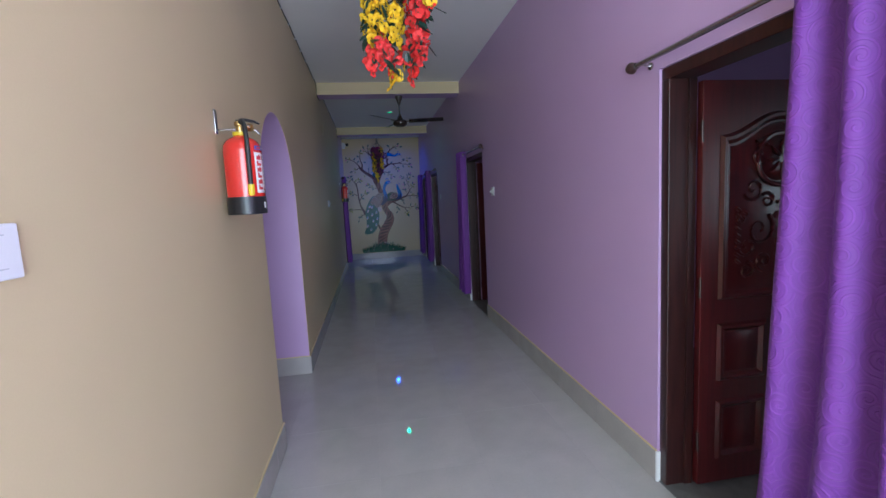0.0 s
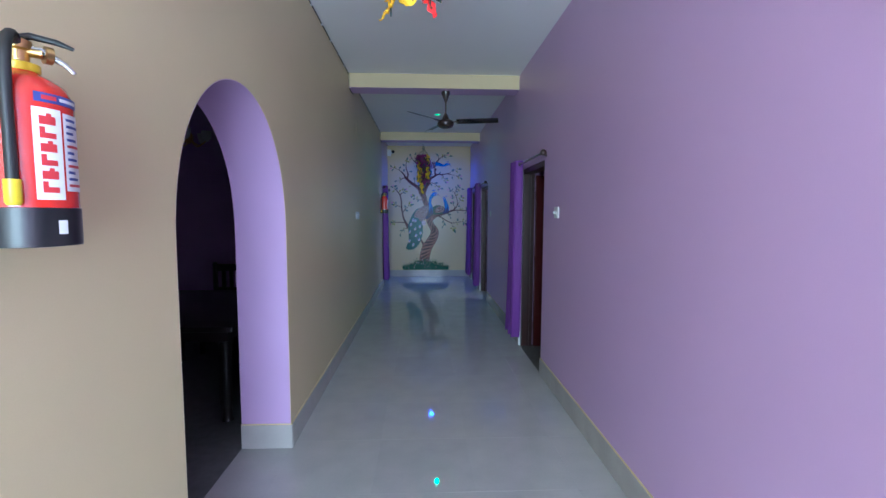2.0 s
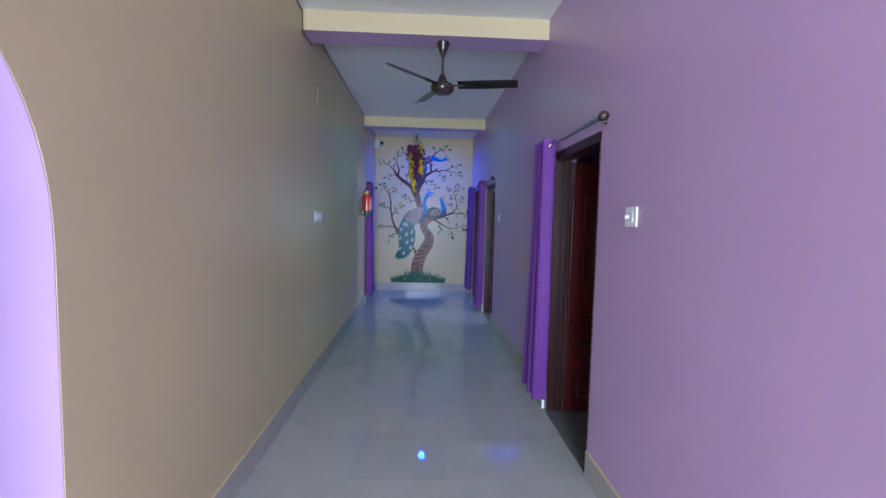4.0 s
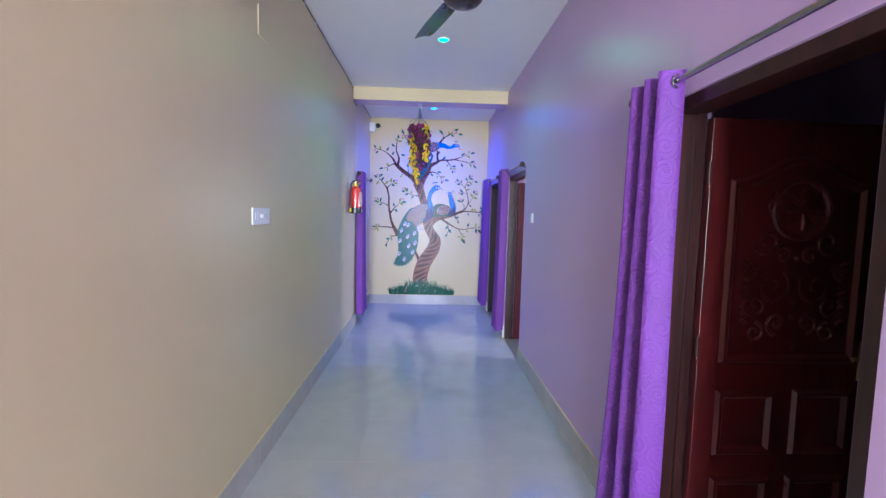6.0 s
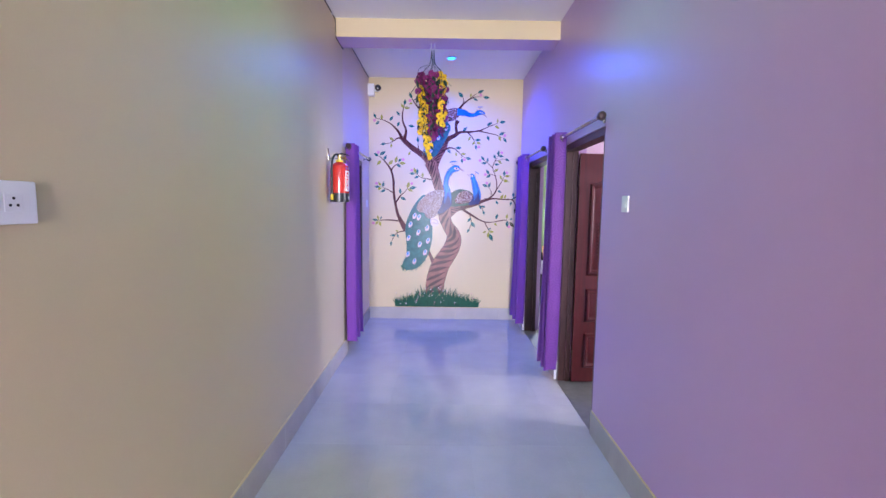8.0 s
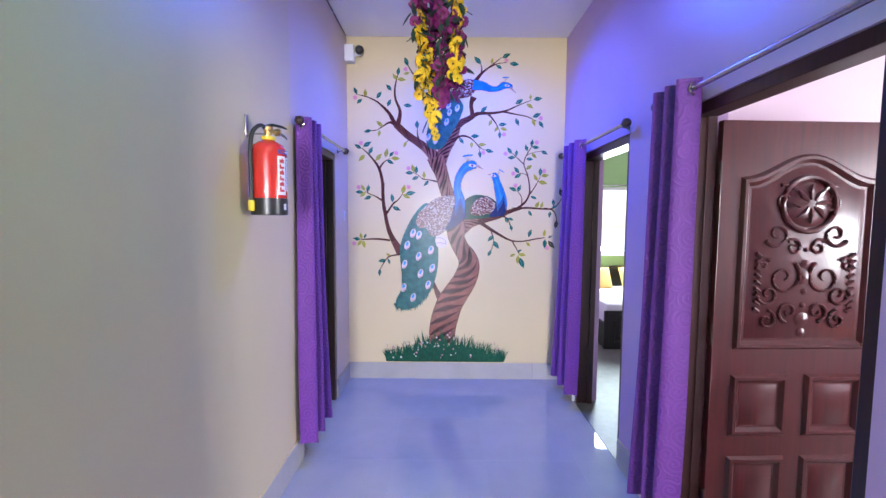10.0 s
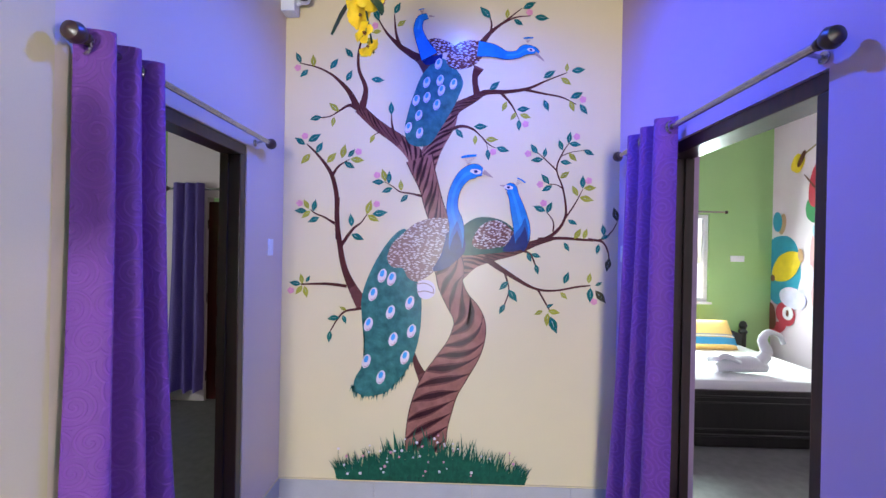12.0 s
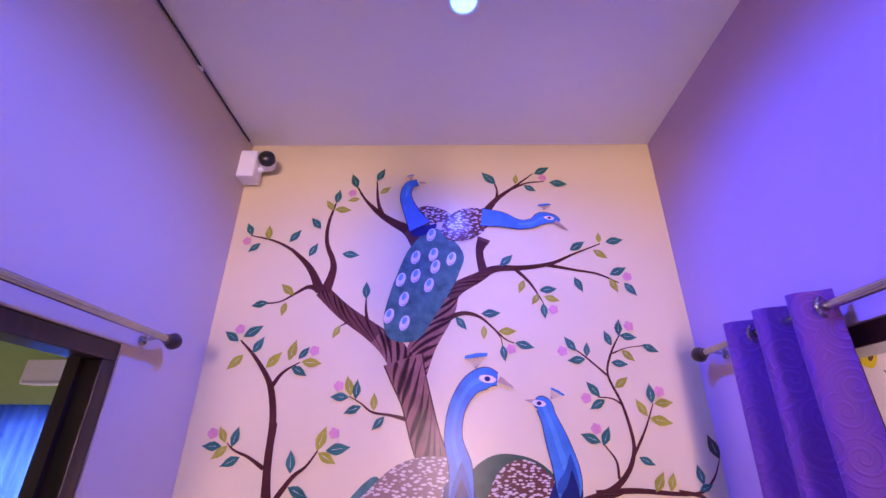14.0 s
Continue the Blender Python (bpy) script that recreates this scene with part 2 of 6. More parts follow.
GRASS = surf("painted grass", (0.012, 0.090, 0.050), 0.30, spec=0.075, vary=0.45, scale=30)
PETALY = surf("yellow silk petals", (0.80, 0.50, 0.015), 0.6, vary=0.2, scale=40, rand=0.2)
PETALR = surf("red silk petals", (0.70, 0.030, 0.030), 0.6, vary=0.2, scale=40, rand=0.2)
PETALM = surf("magenta silk petals", (0.20, 0.010, 0.11), 0.6, vary=0.2, scale=40, rand=0.2)
SILKLEAF = surf("dark green silk leaf", (0.014, 0.045, 0.030), 0.45, vary=0.25, scale=30, rand=0.2)
EYE = surf("ochre flower eye", (0.16, 0.05, 0.015), 0.7)
GLASS = bpy.data.materials.new("clear glass")
GLASS.use_nodes = True
GLASS.node_tree.nodes["Principled BSDF"].inputs["Transmission Weight"].default_value = 1.0
GLASS.node_tree.nodes["Principled BSDF"].inputs["Roughness"].default_value = 0.02
FROST = surf("frosted lamp glass", (0.72, 0.70, 0.68), 0.4)

# ---- helpers ----
XL, XR, YS, YE, ZC = -0.59, 1.468, -2.0, 12.455, 3.26


def box(bm, x0, x1, y0, y1, z0, z1, bevel=0.0):
    v = [bm.verts.new((x, y, z)) for x in (x0, x1) for y in (y0, y1) for z in (z0, z1)]
    made = [bm.faces.new([v[i] for i in f]) for f in ((0, 1, 3, 2), (4, 6, 7, 5), (0, 4, 5, 1), (2, 3, 7, 6), (0, 2, 6, 4), (1, 5, 7, 3))]
    if bevel:
        edges = list({e for f in made for e in f.edges})
        bmesh.ops.bevel(bm, geom=edges, offset=bevel, segments=2, affect="EDGES", profile=0.5)


def lathe(bm, profile, segments=24, m=None):
    """Turns (radius, height) pairs about the z axis."""
    rings = []
    for r, z in profile:
        rings.append([bm.verts.new((r * math.cos(2 * math.pi * i / segments), r * math.sin(2 * math.pi * i / segments), z)) for i in range(segments)])
    made = [v for ring in rings for v in ring]
    for a, b in zip(rings, rings[1:]):
        for i in range(segments):
            bm.faces.new((a[i], a[(i + 1) % segments], b[(i + 1) % segments], b[i]))
    for ring in (rings[0], rings[-1]):
        bm.faces.new(ring)
    if m is not None:
        bmesh.ops.transform(bm, matrix=m, verts=made)


def tube(bm, points, radius, segments=10):
    """A round tube along points, radius one number or one for each point."""
    pts = [Vector(p) for p in points]
    rad = radius if isinstance(radius, (list, tuple)) else [radius] * len(pts)
    rings = []
    for i, p in enumerate(pts):
        way = (pts[min(i + 1, len(pts) - 1)] - pts[max(i - 1, 0)]).normalized()
        side = way.cross(Vector((0.31, 0.17, 0.93))).normalized()
        up = way.cross(side)
        rings.append([bm.verts.new(p + rad[i] * (math.cos(a) * side + math.sin(a) * up)) for a in [2 * math.pi * k / segments for k in range(segments)]])
    for a, b in zip(rings, rings[1:]):
        for k in range(segments):
            bm.faces.new((a[k], a[(k + 1) % segments], b[(k + 1) % segments], b[k]))
    bm.faces.new(rings[0])
    bm.faces.new(rings[-1])


def smooth_path(points, steps=5):
    """Points between control points, by Catmull and Rom."""
    pts = [np.array(p, float) for p in points]
    pts = [2 * pts[0] - pts[1], *pts, 2 * pts[-1] - pts[-2]]
    out = []
    for a, b, c, d in zip(pts, pts[1:], pts[2:], pts[3:]):
        for s in range(steps):
            t = s / steps
            out.append(0.5 * (2 * b + (c - a) * t + (2 * a - 5 * b + 4 * c - d) * t * t + (3 * b - a - 3 * c + d) * t**3))
    return out + [pts[-2]]


def mesh(name, bm, material, smooth=False):
    bmesh.ops.recalc_face_normals(bm, faces=bm.faces)
    me = bpy.data.meshes.new(name)
    bm.to_mesh(me)
    bm.free()
    for m in material if isinstance(material, (list, tuple)) else [material]:
        me.materials.append(m)
    if smooth:
        me.polygons.foreach_set("use_smooth", [True] * len(me.polygons))
        me.set_sharp_from_angle(angle=radians(40))
    return me


def part(name, bm, material, parent=None, label="", smooth=False):
    ob = new(name, mesh(name, bm, material, smooth))
    ob.parent = parent
    return tagged(ob, label)


def piece(name, data, parent, m):
    ob = new(name, data)
    ob.parent = parent
    ob.matrix_basis = m
    return ob


def thing(name, m, label, category, group="", kind=""):
    ob = new(name)
    ob.empty_display_size = 0.05
    ob.matrix_basis = m
    return tagged(ob, label, category, group, kind)


def boxes(name, material, *spans, parent=None, label="", bevel=0.0):
    bm = bmesh.new()
    for s in spans:
        box(bm, *s, bevel=bevel)
    return part(name, bm, material, parent, label)


def structure(ob, label=""):
    return tagged(ob, label, kind="structure")


# ---- the shell of the corridor ----
def wall_y(name, x0, x1, y0, y1, holes, material, label):
    spans, y = [], y0
    for a, b, z0, z1 in sorted(holes):
        spans.append((x0, x1, y, a, 0, ZC))
        spans.append((x0, x1, a, b, z1, ZC))
        if z0 > 0:
            spans.append((x0, x1, a, b, 0, z0))
        y = b
    spans.append((x0, x1, y, y1, 0, ZC))
    return structure(boxes(name, material, *spans), label)


def wall_x(name, y0, y1, x0, x1, holes, material, label):
    spans, x = [], x0
    for a, b, z0, z1 in sorted(holes):
        spans.append((x, a, y0, y1, 0, ZC))
        spans.append((a, b, y0, y1, z1, ZC))
        if z0 > 0:
            spans.append((a, b, y0, y1, 0, z0))
        x = b
    spans.append((x, x1, y0, y1, 0, ZC))
    return structure(boxes(name, material, *spans), label)


DOORS = ((1.27, 2.222), (5.62, 6.60), (9.37, 10.35), (10.97, 11.95))
DOOR_L = (11.02, 11.975)
HEAD = 2.11
TH = 0.2
wall_y("wall_right", XR, XR + TH, YS, 15.0, [(a, b, 0, HEAD) for a, b in DOORS], LILAC, "lilac painted corridor wall with doorways")

# left wall: a round-headed archway, then the bedroom doorway
ARCH0, ARCH1, SPRING, APEX, ARCH_T = 3.05, 4.327, 1.45, 2.228, 0.33


def arched_wall():
    bm = bmesh.new()
    x0, x1, steps = XL - ARCH_T, XL, 32
    mid, half, rise = (ARCH0 + ARCH1) / 2, (ARCH1 - ARCH0) / 2, APEX - SPRING
    box(bm, x0, x1, YS, ARCH0, 0, ZC)
    box(bm, x0, x1, ARCH1, 8.0, 0, ZC)
    curve = [(mid - half * math.cos(math.pi * i / steps), SPRING + rise * math.sin(math.pi * i / steps) ** 0.88) for i in range(steps + 1)]
    for (ya, za), (yb, zb) in zip(curve, curve[1:]):
        v = [bm.verts.new(p) for x in (x0, x1) for p in ((x, ya, za), (x, yb, zb), (x, yb, ZC), (x, ya, ZC))]
        for f in ((0, 1, 2, 3), (4, 7, 6, 5), (0, 4, 5, 1), (2, 6, 7, 3)):
            bm.faces.new([v[i] for i in f])
    return structure(part("wall_left", bm, CREAM), "cream painted corridor wall with an archway")


arched_wall()
wall_y("wall_left_middle", XL - 0.115, XL, 8.0, 10.90, [], CREAM, "cream painted corridor wall")
# same cream wall carried on; the blue downlight's tint is in its colour
wall_y("wall_left_far", XL - 0.115, XL, 10.90, YE, [(*DOOR_L, 0, HEAD)], CREAM_BLUELIT, "cream painted corridor wall with a doorway, tinted as in blue light")


# lilac lining of the archway, 4 mm proud of the masonry
def arch_lining():
    bm = bmesh.new()
    x0, x1, steps, d = XL - ARCH_T + 0.002, XL - 0.002, 32, 0.004
    mid, half, rise = (ARCH0 + ARCH1) / 2, (ARCH1 - ARCH0) / 2, APEX - SPRING
    outer = [(ARCH0, 0.0), *[(mid - half * math.cos(math.pi * i / steps), SPRING + rise * math.sin(math.pi * i / steps) ** 0.88) for i in range(steps + 1)], (ARCH1, 0.0)]
    inner = [(mid + (y - mid) * (1 - d / half), z - (d if z > SPRING else 0)) for y, z in outer]
    rows = [[bm.verts.new((x, y, z)) for y, z in line] for x, line in ((x0, outer), (x0, inner), (x1, inner), (x1, outer))]
    for a, b in zip(rows, rows[1:]):
        for i in range(len(a) - 1):
            bm.faces.new((a[i], a[i + 1], b[i + 1], b[i]))
    return structure(part("arch_lining", bm, LILAC, smooth=True), "lilac painted archway lining")


arch_lining()
wall_x("wall_end", YE, YE + 0.15, XL - TH, XR, [], ENDPAINT, "pale cream end wall that carries a painted mural")
wall_x("wall_start", YS - 0.2, YS, XL - ARCH_T, XR + TH, [(-0.55, 1.43, 0, 2.92)], CREAM, "cream wall with the open entrance")
structure(boxes("ceiling", CEIL, (-6.2, 6.2, YS - 0.2, 16.4, ZC, ZC + 0.12)), "white painted ceiling")


def beam(x0, x1, y, name="beam"):
    bm = bmesh.new()
    box(bm, x0, x1, y, y + 0.28, 3.095, ZC)
    ob = structure(part(name, bm, [CREAM, LILAC]), "ceiling beam with cream face and lilac underside")
    for p in ob.data.polygons:
        p.material_index = 1 if abs(p.normal.z) > 0.5 else 0
    return ob


for y in (2.58, 6.83, 10.615):
    beam(XL, XR, y)
beam(-6, XL - ARCH_T, 6.83)


# ---- the rooms behind the openings ----
def room(x0, x1, y0, y1, material, window=None, far=None, label="plain room walls"):
    """Three walls round a room beside the corridor; window: (wall, from, to, sill, head)."""
    w = window or ("", 0, 0, 0, 0)
    hole = [w[1:]]
    xs = (x1, x1 + 0.2) if x1 > XR + 0.5 else (x0 - 0.2, x0)
    wall_y("wall_room_back", *xs, y0, y1, hole if w[0] == "back" else [], material, label)
    wall_x("wall_room_near", y0 - 0.15, y0, x0 - 0.2, x1 + 0.2, [], material, label)
    wall_x("wall_room_far", y1, y1 + 0.15, x0 - 0.2, x1 + 0.2, hole if w[0] == "far" else [], far or material, label)


RIN = XR + TH
room(RIN + 0.005, 5.2, -1.8, 3.9, LILAC, ("back", -1.5, -0.4, 1.0, 2.1))
room(RIN + 0.005, 5.2, 4.2, 7.9, LILAC)
room(RIN + 0.005, 4.8, 8.15, 10.5, PINKWALL, ("back", 8.22, 8.95, 1.0, 2.1))
room(RIN + 0.005, 4.2, 10.75, 15.0, PINKWALL, ("far", 2.62, 3.47, 1.03, 2.06), GREENWALL, "bedroom walls, one green and one pale pink")
room(-6.0, XL - ARCH_T - 0.005, 1.2, 8.0, LILAC)
room(-5.6, XL - TH - 0.005, 9.2, 16.0, GREENWALL, ("far", -4.75, -3.95, 1.0, 2.1))

wall_y("wall_bedroom_side", XL - TH - 0.12, XL - TH - 0.005, YE + 0.15, 16.0, [], PINKWALL, "pale bedroom wall")
wall_x("partition", 14.17, 14.29, -2.47, XL - TH - 0.12, [(-2.05, -1.15, 0, 2.08)], PINKWALL, "pale pink partition wall in the bedroom")


# ---- doors ----
def door_frame(name, x, y0, y1, side, front=0.012, back=0.165):
    """Timber frame in an opening; side +1 for the right wall, -1 for the left."""
    xa, xb = sorted((x + side * front, x + side * back))
    xr, xs = sorted((x + side * (back - 0.04), x + side * back))
    ob = thing(name, pose(x, (y0 + y1) / 2, 0), "dark varnished timber door frame", "door frame", "door frames", "structure")
    h = (y1 - y0) / 2
    for a, b in ((-h, -h + 0.055), (h - 0.055, h)):
        boxes("jamb", WOOD, (xa - x, xb - x, a, b, 0, HEAD - 0.055), parent=ob, bevel=0.004)
    for a, b in ((-h + 0.055, -h + 0.067), (h - 0.067, h - 0.055)):
        boxes("stop", WOOD, (xr - x, xs - x, a, b, 0, HEAD - 0.055), parent=ob)
    boxes("head", WOOD, (xa - x, xb - x, -h, h, HEAD - 0.055, HEAD), parent=ob, bevel=0.004)
    return ob


def raised_panel(bm, x0, x1, z0, z1, y, arch=0.0, depth=0.022):
    """A moulded panel on a leaf's face at y, towards -y; arch: how far its head rises."""
    def outline(i):
        pts = [(x0 + i, z0 + i), (x1 - i, z0 + i)]
        n = 14 if arch else 1
        for k in range(n + 1):
            s = k / n
            pts.append((x1 - i + (x0 - x1 + 2 * i) * s, z1 - i + arch * (0.5 - 0.5 * math.cos(2 * math.pi * s))))
        return pts
    rings = []
    for i, d in ((0.0, 0.0), (0.012, 0.016), (0.026, 0.016), (0.045, -0.004), (0.060, 0.004)):
        rings.append([bm.verts.new((px, y - d, pz)) for px, pz in outline(i)])
    for a, b in zip(rings, rings[1:]):
        for k in range(len(a)):
            bm.faces.new((a[k], a[(k + 1) % len(a)], b[(k + 1) % len(b)], b[k]))
    bm.faces.new(rings[-1])


def scroll(bm, cx, cz, y, size, turn, way=1, thick=0.009, turns=1.3):
    pts = []
    for k in range(22):
        s = k / 21
        a = turn + way * s * turns * 2 * math.pi
        r = size * (1 - 0.85 * s)
        pts.append((cx + r * math.cos(a), y - 0.004, cz + r * math.sin(a)))
    tube(bm, pts, [thick * (1 - 0.5 * k / 21) for k in range(22)], 6)


def carved_leaf(name, m, group="doors", handle=True):
    """A carved leaf 0.84 m wide: hinge edge at x = 0, its carved face towards -y."""
    ob = thing(name, m, "open carved mahogany door leaf with raised panels", "door", group)
    w, h, t = 0.83, 2.035, 0.038
    boxes("leaf", CARVED, (0, w, -t, 0, 0.012, h), parent=ob, bevel=0.003)
    bm = bmesh.new()
    raised_panel(bm, 0.095, w - 0.095, 0.98, 1.78, -t, 0.11)
    part("carved_panel", bm, CARVED, ob, smooth=True)
    bm = bmesh.new()
    cx, y = w / 2, -t - 0.004
    for s in (1, -1):
        for dx, dz, size, turn, way in ((0.11, 0.66, 0.07, 1.2, 1), (0.14, 0.50, 0.06, -0.5, -1), (0.10, 0.30, 0.085, 2.2, 1), (0.17, 0.22, 0.055, 0.3, -1), (0.07, 0.14, 0.05, -1.4, 1), (0.17, 0.10, 0.045, 1.7, 1), (0.20, 0.36, 0.035, 2.6, -1), (0.06, 0.44, 0.04, 0.8, 1)):
            scroll(bm, cx + s * dx, 1.02 + dz, y, size, turn if s > 0 else math.pi - turn, way * s)
        for k in range(9):
            tube(bm, [(cx + s * (0.222 - 0.012), y - 0.002, 1.16 + 0.032 * k), (cx + s * (0.222 + 0.014), y - 0.006, 1.176 + 0.032 * k)], 0.009, 6)
    for k in range(7):
        z, r = 1.06 + 0.065 * k, 0.022 + 0.012 * math.sin(k * 1.9)
        lathe(bm, [(0.002, 0.0), (r * 0.8, 0.004), (r, 0.008), (0.002, 0.016)], 8, Matrix.Translation((cx, y + 0.004, z)) @ pose(0, 0, 0, 90))
    ring = [(cx + 0.125 * math.cos(q), y - 0.006, 1.66 + 0.125 * math.sin(q)) for q in [2 * math.pi * k / 28 for k in range(29)]]
    tube(bm, ring, 0.012, 8)
    lathe(bm, [(0.112, 0.0), (0.095, 0.012), (0.055, 0.020), (0.002, 0.022)], 20, Matrix.Translation((cx, y + 0.004, 1.66)) @ pose(0, 0, 0, 90))
    for k in range(8):
        q = 2 * math.pi * k / 8
        tube(bm, [(cx + r * math.cos(q + d), y - 0.018, 1.66 + r * math.sin(q + d)) for r, d in ((0.02, 0.0), (0.055, 0.12), (0.09, 0.0))], [0.006, 0.013, 0.004], 6)
    part("carving", bm, CARVED, ob, smooth=True)
    for z0, z1 in ((0.56, 0.86), (0.14, 0.46)):
        for xa, xb in ((0.095, 0.375), (w - 0.375, w - 0.095)):
            bm = bmesh.new()
            raised_panel(bm, xa, xb, z0, z1, -t)
            part("raised_panel", bm, CARVED, ob, smooth=True)
    for z in (0.25, 1.05, 1.80):
        bm = bmesh.new()
        lathe(bm, [(0.007, -0.05), (0.007, 0.05)], 10, Matrix.Translation((-0.006, -t - 0.004, z)))
        part("hinge", bm, FINIAL, ob, "dark painted butt hinge")
    bm = bmesh.new()
    box(bm, w - 0.075, w - 0.035, -t - 0.006, -t, 0.90, 1.08, 0.002)
    tube(bm, [(w - 0.055, -t, 1.02), (w - 0.055, -t - 0.05, 1.02), (w - 0.16, -t - 0.055, 1.015)], 0.009, 10)
    part("handle", bm, BRASS, ob, "brass lever handle", smooth=True)
    return ob


FRAME_BACK = (0.150, 0.140, 0.110, 0.140)
for i, (a, b) in enumerate(DOORS):
    door_frame(f"door_{i + 1}", XR, a, b, 1, 0.012, FRAME_BACK[i])
door_frame("door_5", XL, *DOOR_L, -1, 0.004, 0.104)
for i, (a, b) in enumerate(DOORS[:3]):
    carved_leaf("door_leaf", pose(XR + FRAME_BACK[i] + 0.010, b - 0.058, 0, 0, 0, 2 if i else 0))
for a, b in DOORS:
    structure(boxes("threshold", ROOMFLOOR, (XR + 0.002, RIN, a + 0.002, b - 0.002, -0.03, 0.004)), "grey stone door threshold")


# ---- curtains on rods ----
def curtain_rod(x, y0, y1, z, side):
    ob = thing("curtain_rod", pose(x, (y0 + y1) / 2, z), "steel curtain rod with dark round finials on wall brackets", "curtain rod", "curtain rods")
    h = (y1 - y0) / 2
    bm = bmesh.new()
    tube(bm, [(0, -h, 0), (0, h, 0)], 0.0125, 16)
    part("tube", bm, CHROME, ob, smooth=True)
    for s in (-1, 1):
        bm = bmesh.new()
        prof = [(0.004, -0.012), (0.016, -0.010), (0.017, 0.0), (0.013, 0.004), (0.024, 0.016), (0.030, 0.032), (0.024, 0.050), (0.010, 0.058), (0.002, 0.060)]
        lathe(bm, prof, 16, Matrix.Translation((0, s * h, 0)) @ pose(0, 0, 0, -90 * s))
        part("finial", bm, FINIAL, ob, "dark brown turned finial", smooth=True)
        bm = bmesh.new()
        gap = side * 0.053
        tube(bm, [(0, s * (h - 0.05), -0.004), (gap * 0.6, s * (h - 0.05), -0.012), (gap, s * (h - 0.05), -0.014)], 0.006, 8)
        lathe(bm, [(0.002, 0), (0.018, 0.0), (0.018, 0.006), (0.002, 0.008)], 12, Matrix.Translation((gap, s * (h - 0.05), -0.014)) @ pose(0, 0, 0, 0, -90 * side))
        part("bracket", bm, CHROME, ob, "steel wall bracket", smooth=True)
    return ob


def curtain(x, y0, y1, b0, b1, ztop, zbot, folds, material=PURPLE, depth=0.058, seed=1, label="bunched purple swirl-patterned eyelet curtain", wall=1, rings=True):
    """Gathered cloth between y0 and y1 at the top and b0 and b1 at the hem."""
    rng = random.Random(seed)
    ob = thing("curtain", pose(x, (y0 + y1) / 2, zbot), label, "curtain", "door curtains")
    bm = bmesh.new()
    nu, nv = folds * 14, 34
    phase = [rng.uniform(-0.5, 0.5) for _ in range(folds + 2)]
    grid = []
    for j in range(nv + 1):
        v = j / nv
        row = []
        for i in range(nu + 1):
            u = i / nu
            k = folds * u ** 0.92
            top = y0 + (y1 - y0) * u
            hem = b0 + (b1 - b0) * u
            fall = v ** 1.4
            s = top * (1 - fall) + hem * fall - (y0 + y1) / 2
            f = int(min(k, folds - 1))
            wob = phase[f] * (k - f) + phase[f + 1] * (1 - k + f)
            a = depth * (0.95 + 0.10 * v) * (0.85 + 0.25 * abs(wob))
            c = math.cos(2 * math.pi * k + 0.7 * wob * v)
            c = math.copysign(abs(c) ** 0.7, c)
            off = wall * (a * c - 0.2 * depth - 0.012 * v + 0.005 * v * math.sin(5 * k + 4 * v))
            s += 0.012 * v * math.sin(2 * math.pi * k * 0.5 + 6 * v + wob)
            z = (ztop - zbot) * (1 - v) + (0.012 * math.sin(2 * math.pi * k + 1) + 0.03 * wob) * v ** 6
            row.append(bm.verts.new((off, s, z)))
        grid.append(row)
    for a, b in zip(grid, grid[1:]):
        for i in range(nu):
            bm.faces.new((a[i], a[i + 1], b[i + 1], b[i]))
    middle = [vert.co for vert in grid[nv // 2]]
    along_cloth = [0.0]
    for p, q in zip(middle, middle[1:]):
        along_cloth.append(along_cloth[-1] + (q - p).length)
    column = {vert: along_cloth[i] for row in grid for i, vert in enumerate(row)}
    layer = bm.loops.layers.uv.new("UVMap")
    for face in bm.faces:
        for loop in face.loops:
            loop[layer].uv = (column[loop.vert], loop.vert.co.z)
    bmesh.ops.recalc_face_normals(bm, faces=bm.faces)
    bmesh.ops.solidify(bm, geom=list(bm.faces), thickness=0.0022)
    part("cloth", bm, material, ob, smooth=True)
    if rings:
        for i in range(0, folds, 2):
            bm = bmesh.new()
            y = y0 + (y1 - y0) * ((i + 0.25) / folds) ** 1.087 - (y0 + y1) / 2
            m = Matrix.Translation((0.012 * wall, y - 0.004, ztop - zbot - 0.045)) @ pose(0, 0, 0, 90, 0, 20 * wall)
            pts = [m @ Vector((0.026 * math.cos(a), 0.026 * math.sin(a), 0)) for a in [2 * math.pi * q / 18 for q in range(19)]]
            tube(bm, pts, 0.0055, 6)
            part("eyelet", bm, CHROME, ob, "steel eyelet ring", smooth=True)
    return ob


ROD_X, ROD_Z = 1.412, 2.155
for y0, y1 in ((0.75, 2.33), (5.50, 6.76), (9.33, 10.49), (10.93, 12.30)):
    curtain_rod(ROD_X, y0, y1, ROD_Z, 1)
curtain_rod(-0.535, 10.93, 12.10, ROD_Z, -1)
curtain(ROD_X - 0.012, 0.92, 1.50, 0.85, 1.60, 2.20, 0.10, 4, seed=3, depth=0.048)
curtain(ROD_X - 0.008, 6.42, 6.76, 6.40, 6.88, 2.20, 0.13, 3, seed=5, depth=0.050)
curtain(ROD_X - 0.008, 10.18, 10.49, 10.18, 10.56, 2.20, 0.12, 3, seed=8, depth=0.052)
curtain(ROD_X - 0.010, 11.69, 12.12, 11.70, 12.32, 2.20, 0.13, 3, seed=11, depth=0.046)
curtain(-0.536, 10.93, 11.23, 10.89, 11.38, 2.19, 0.14, 3, seed=14, depth=0.050, wall=-1)


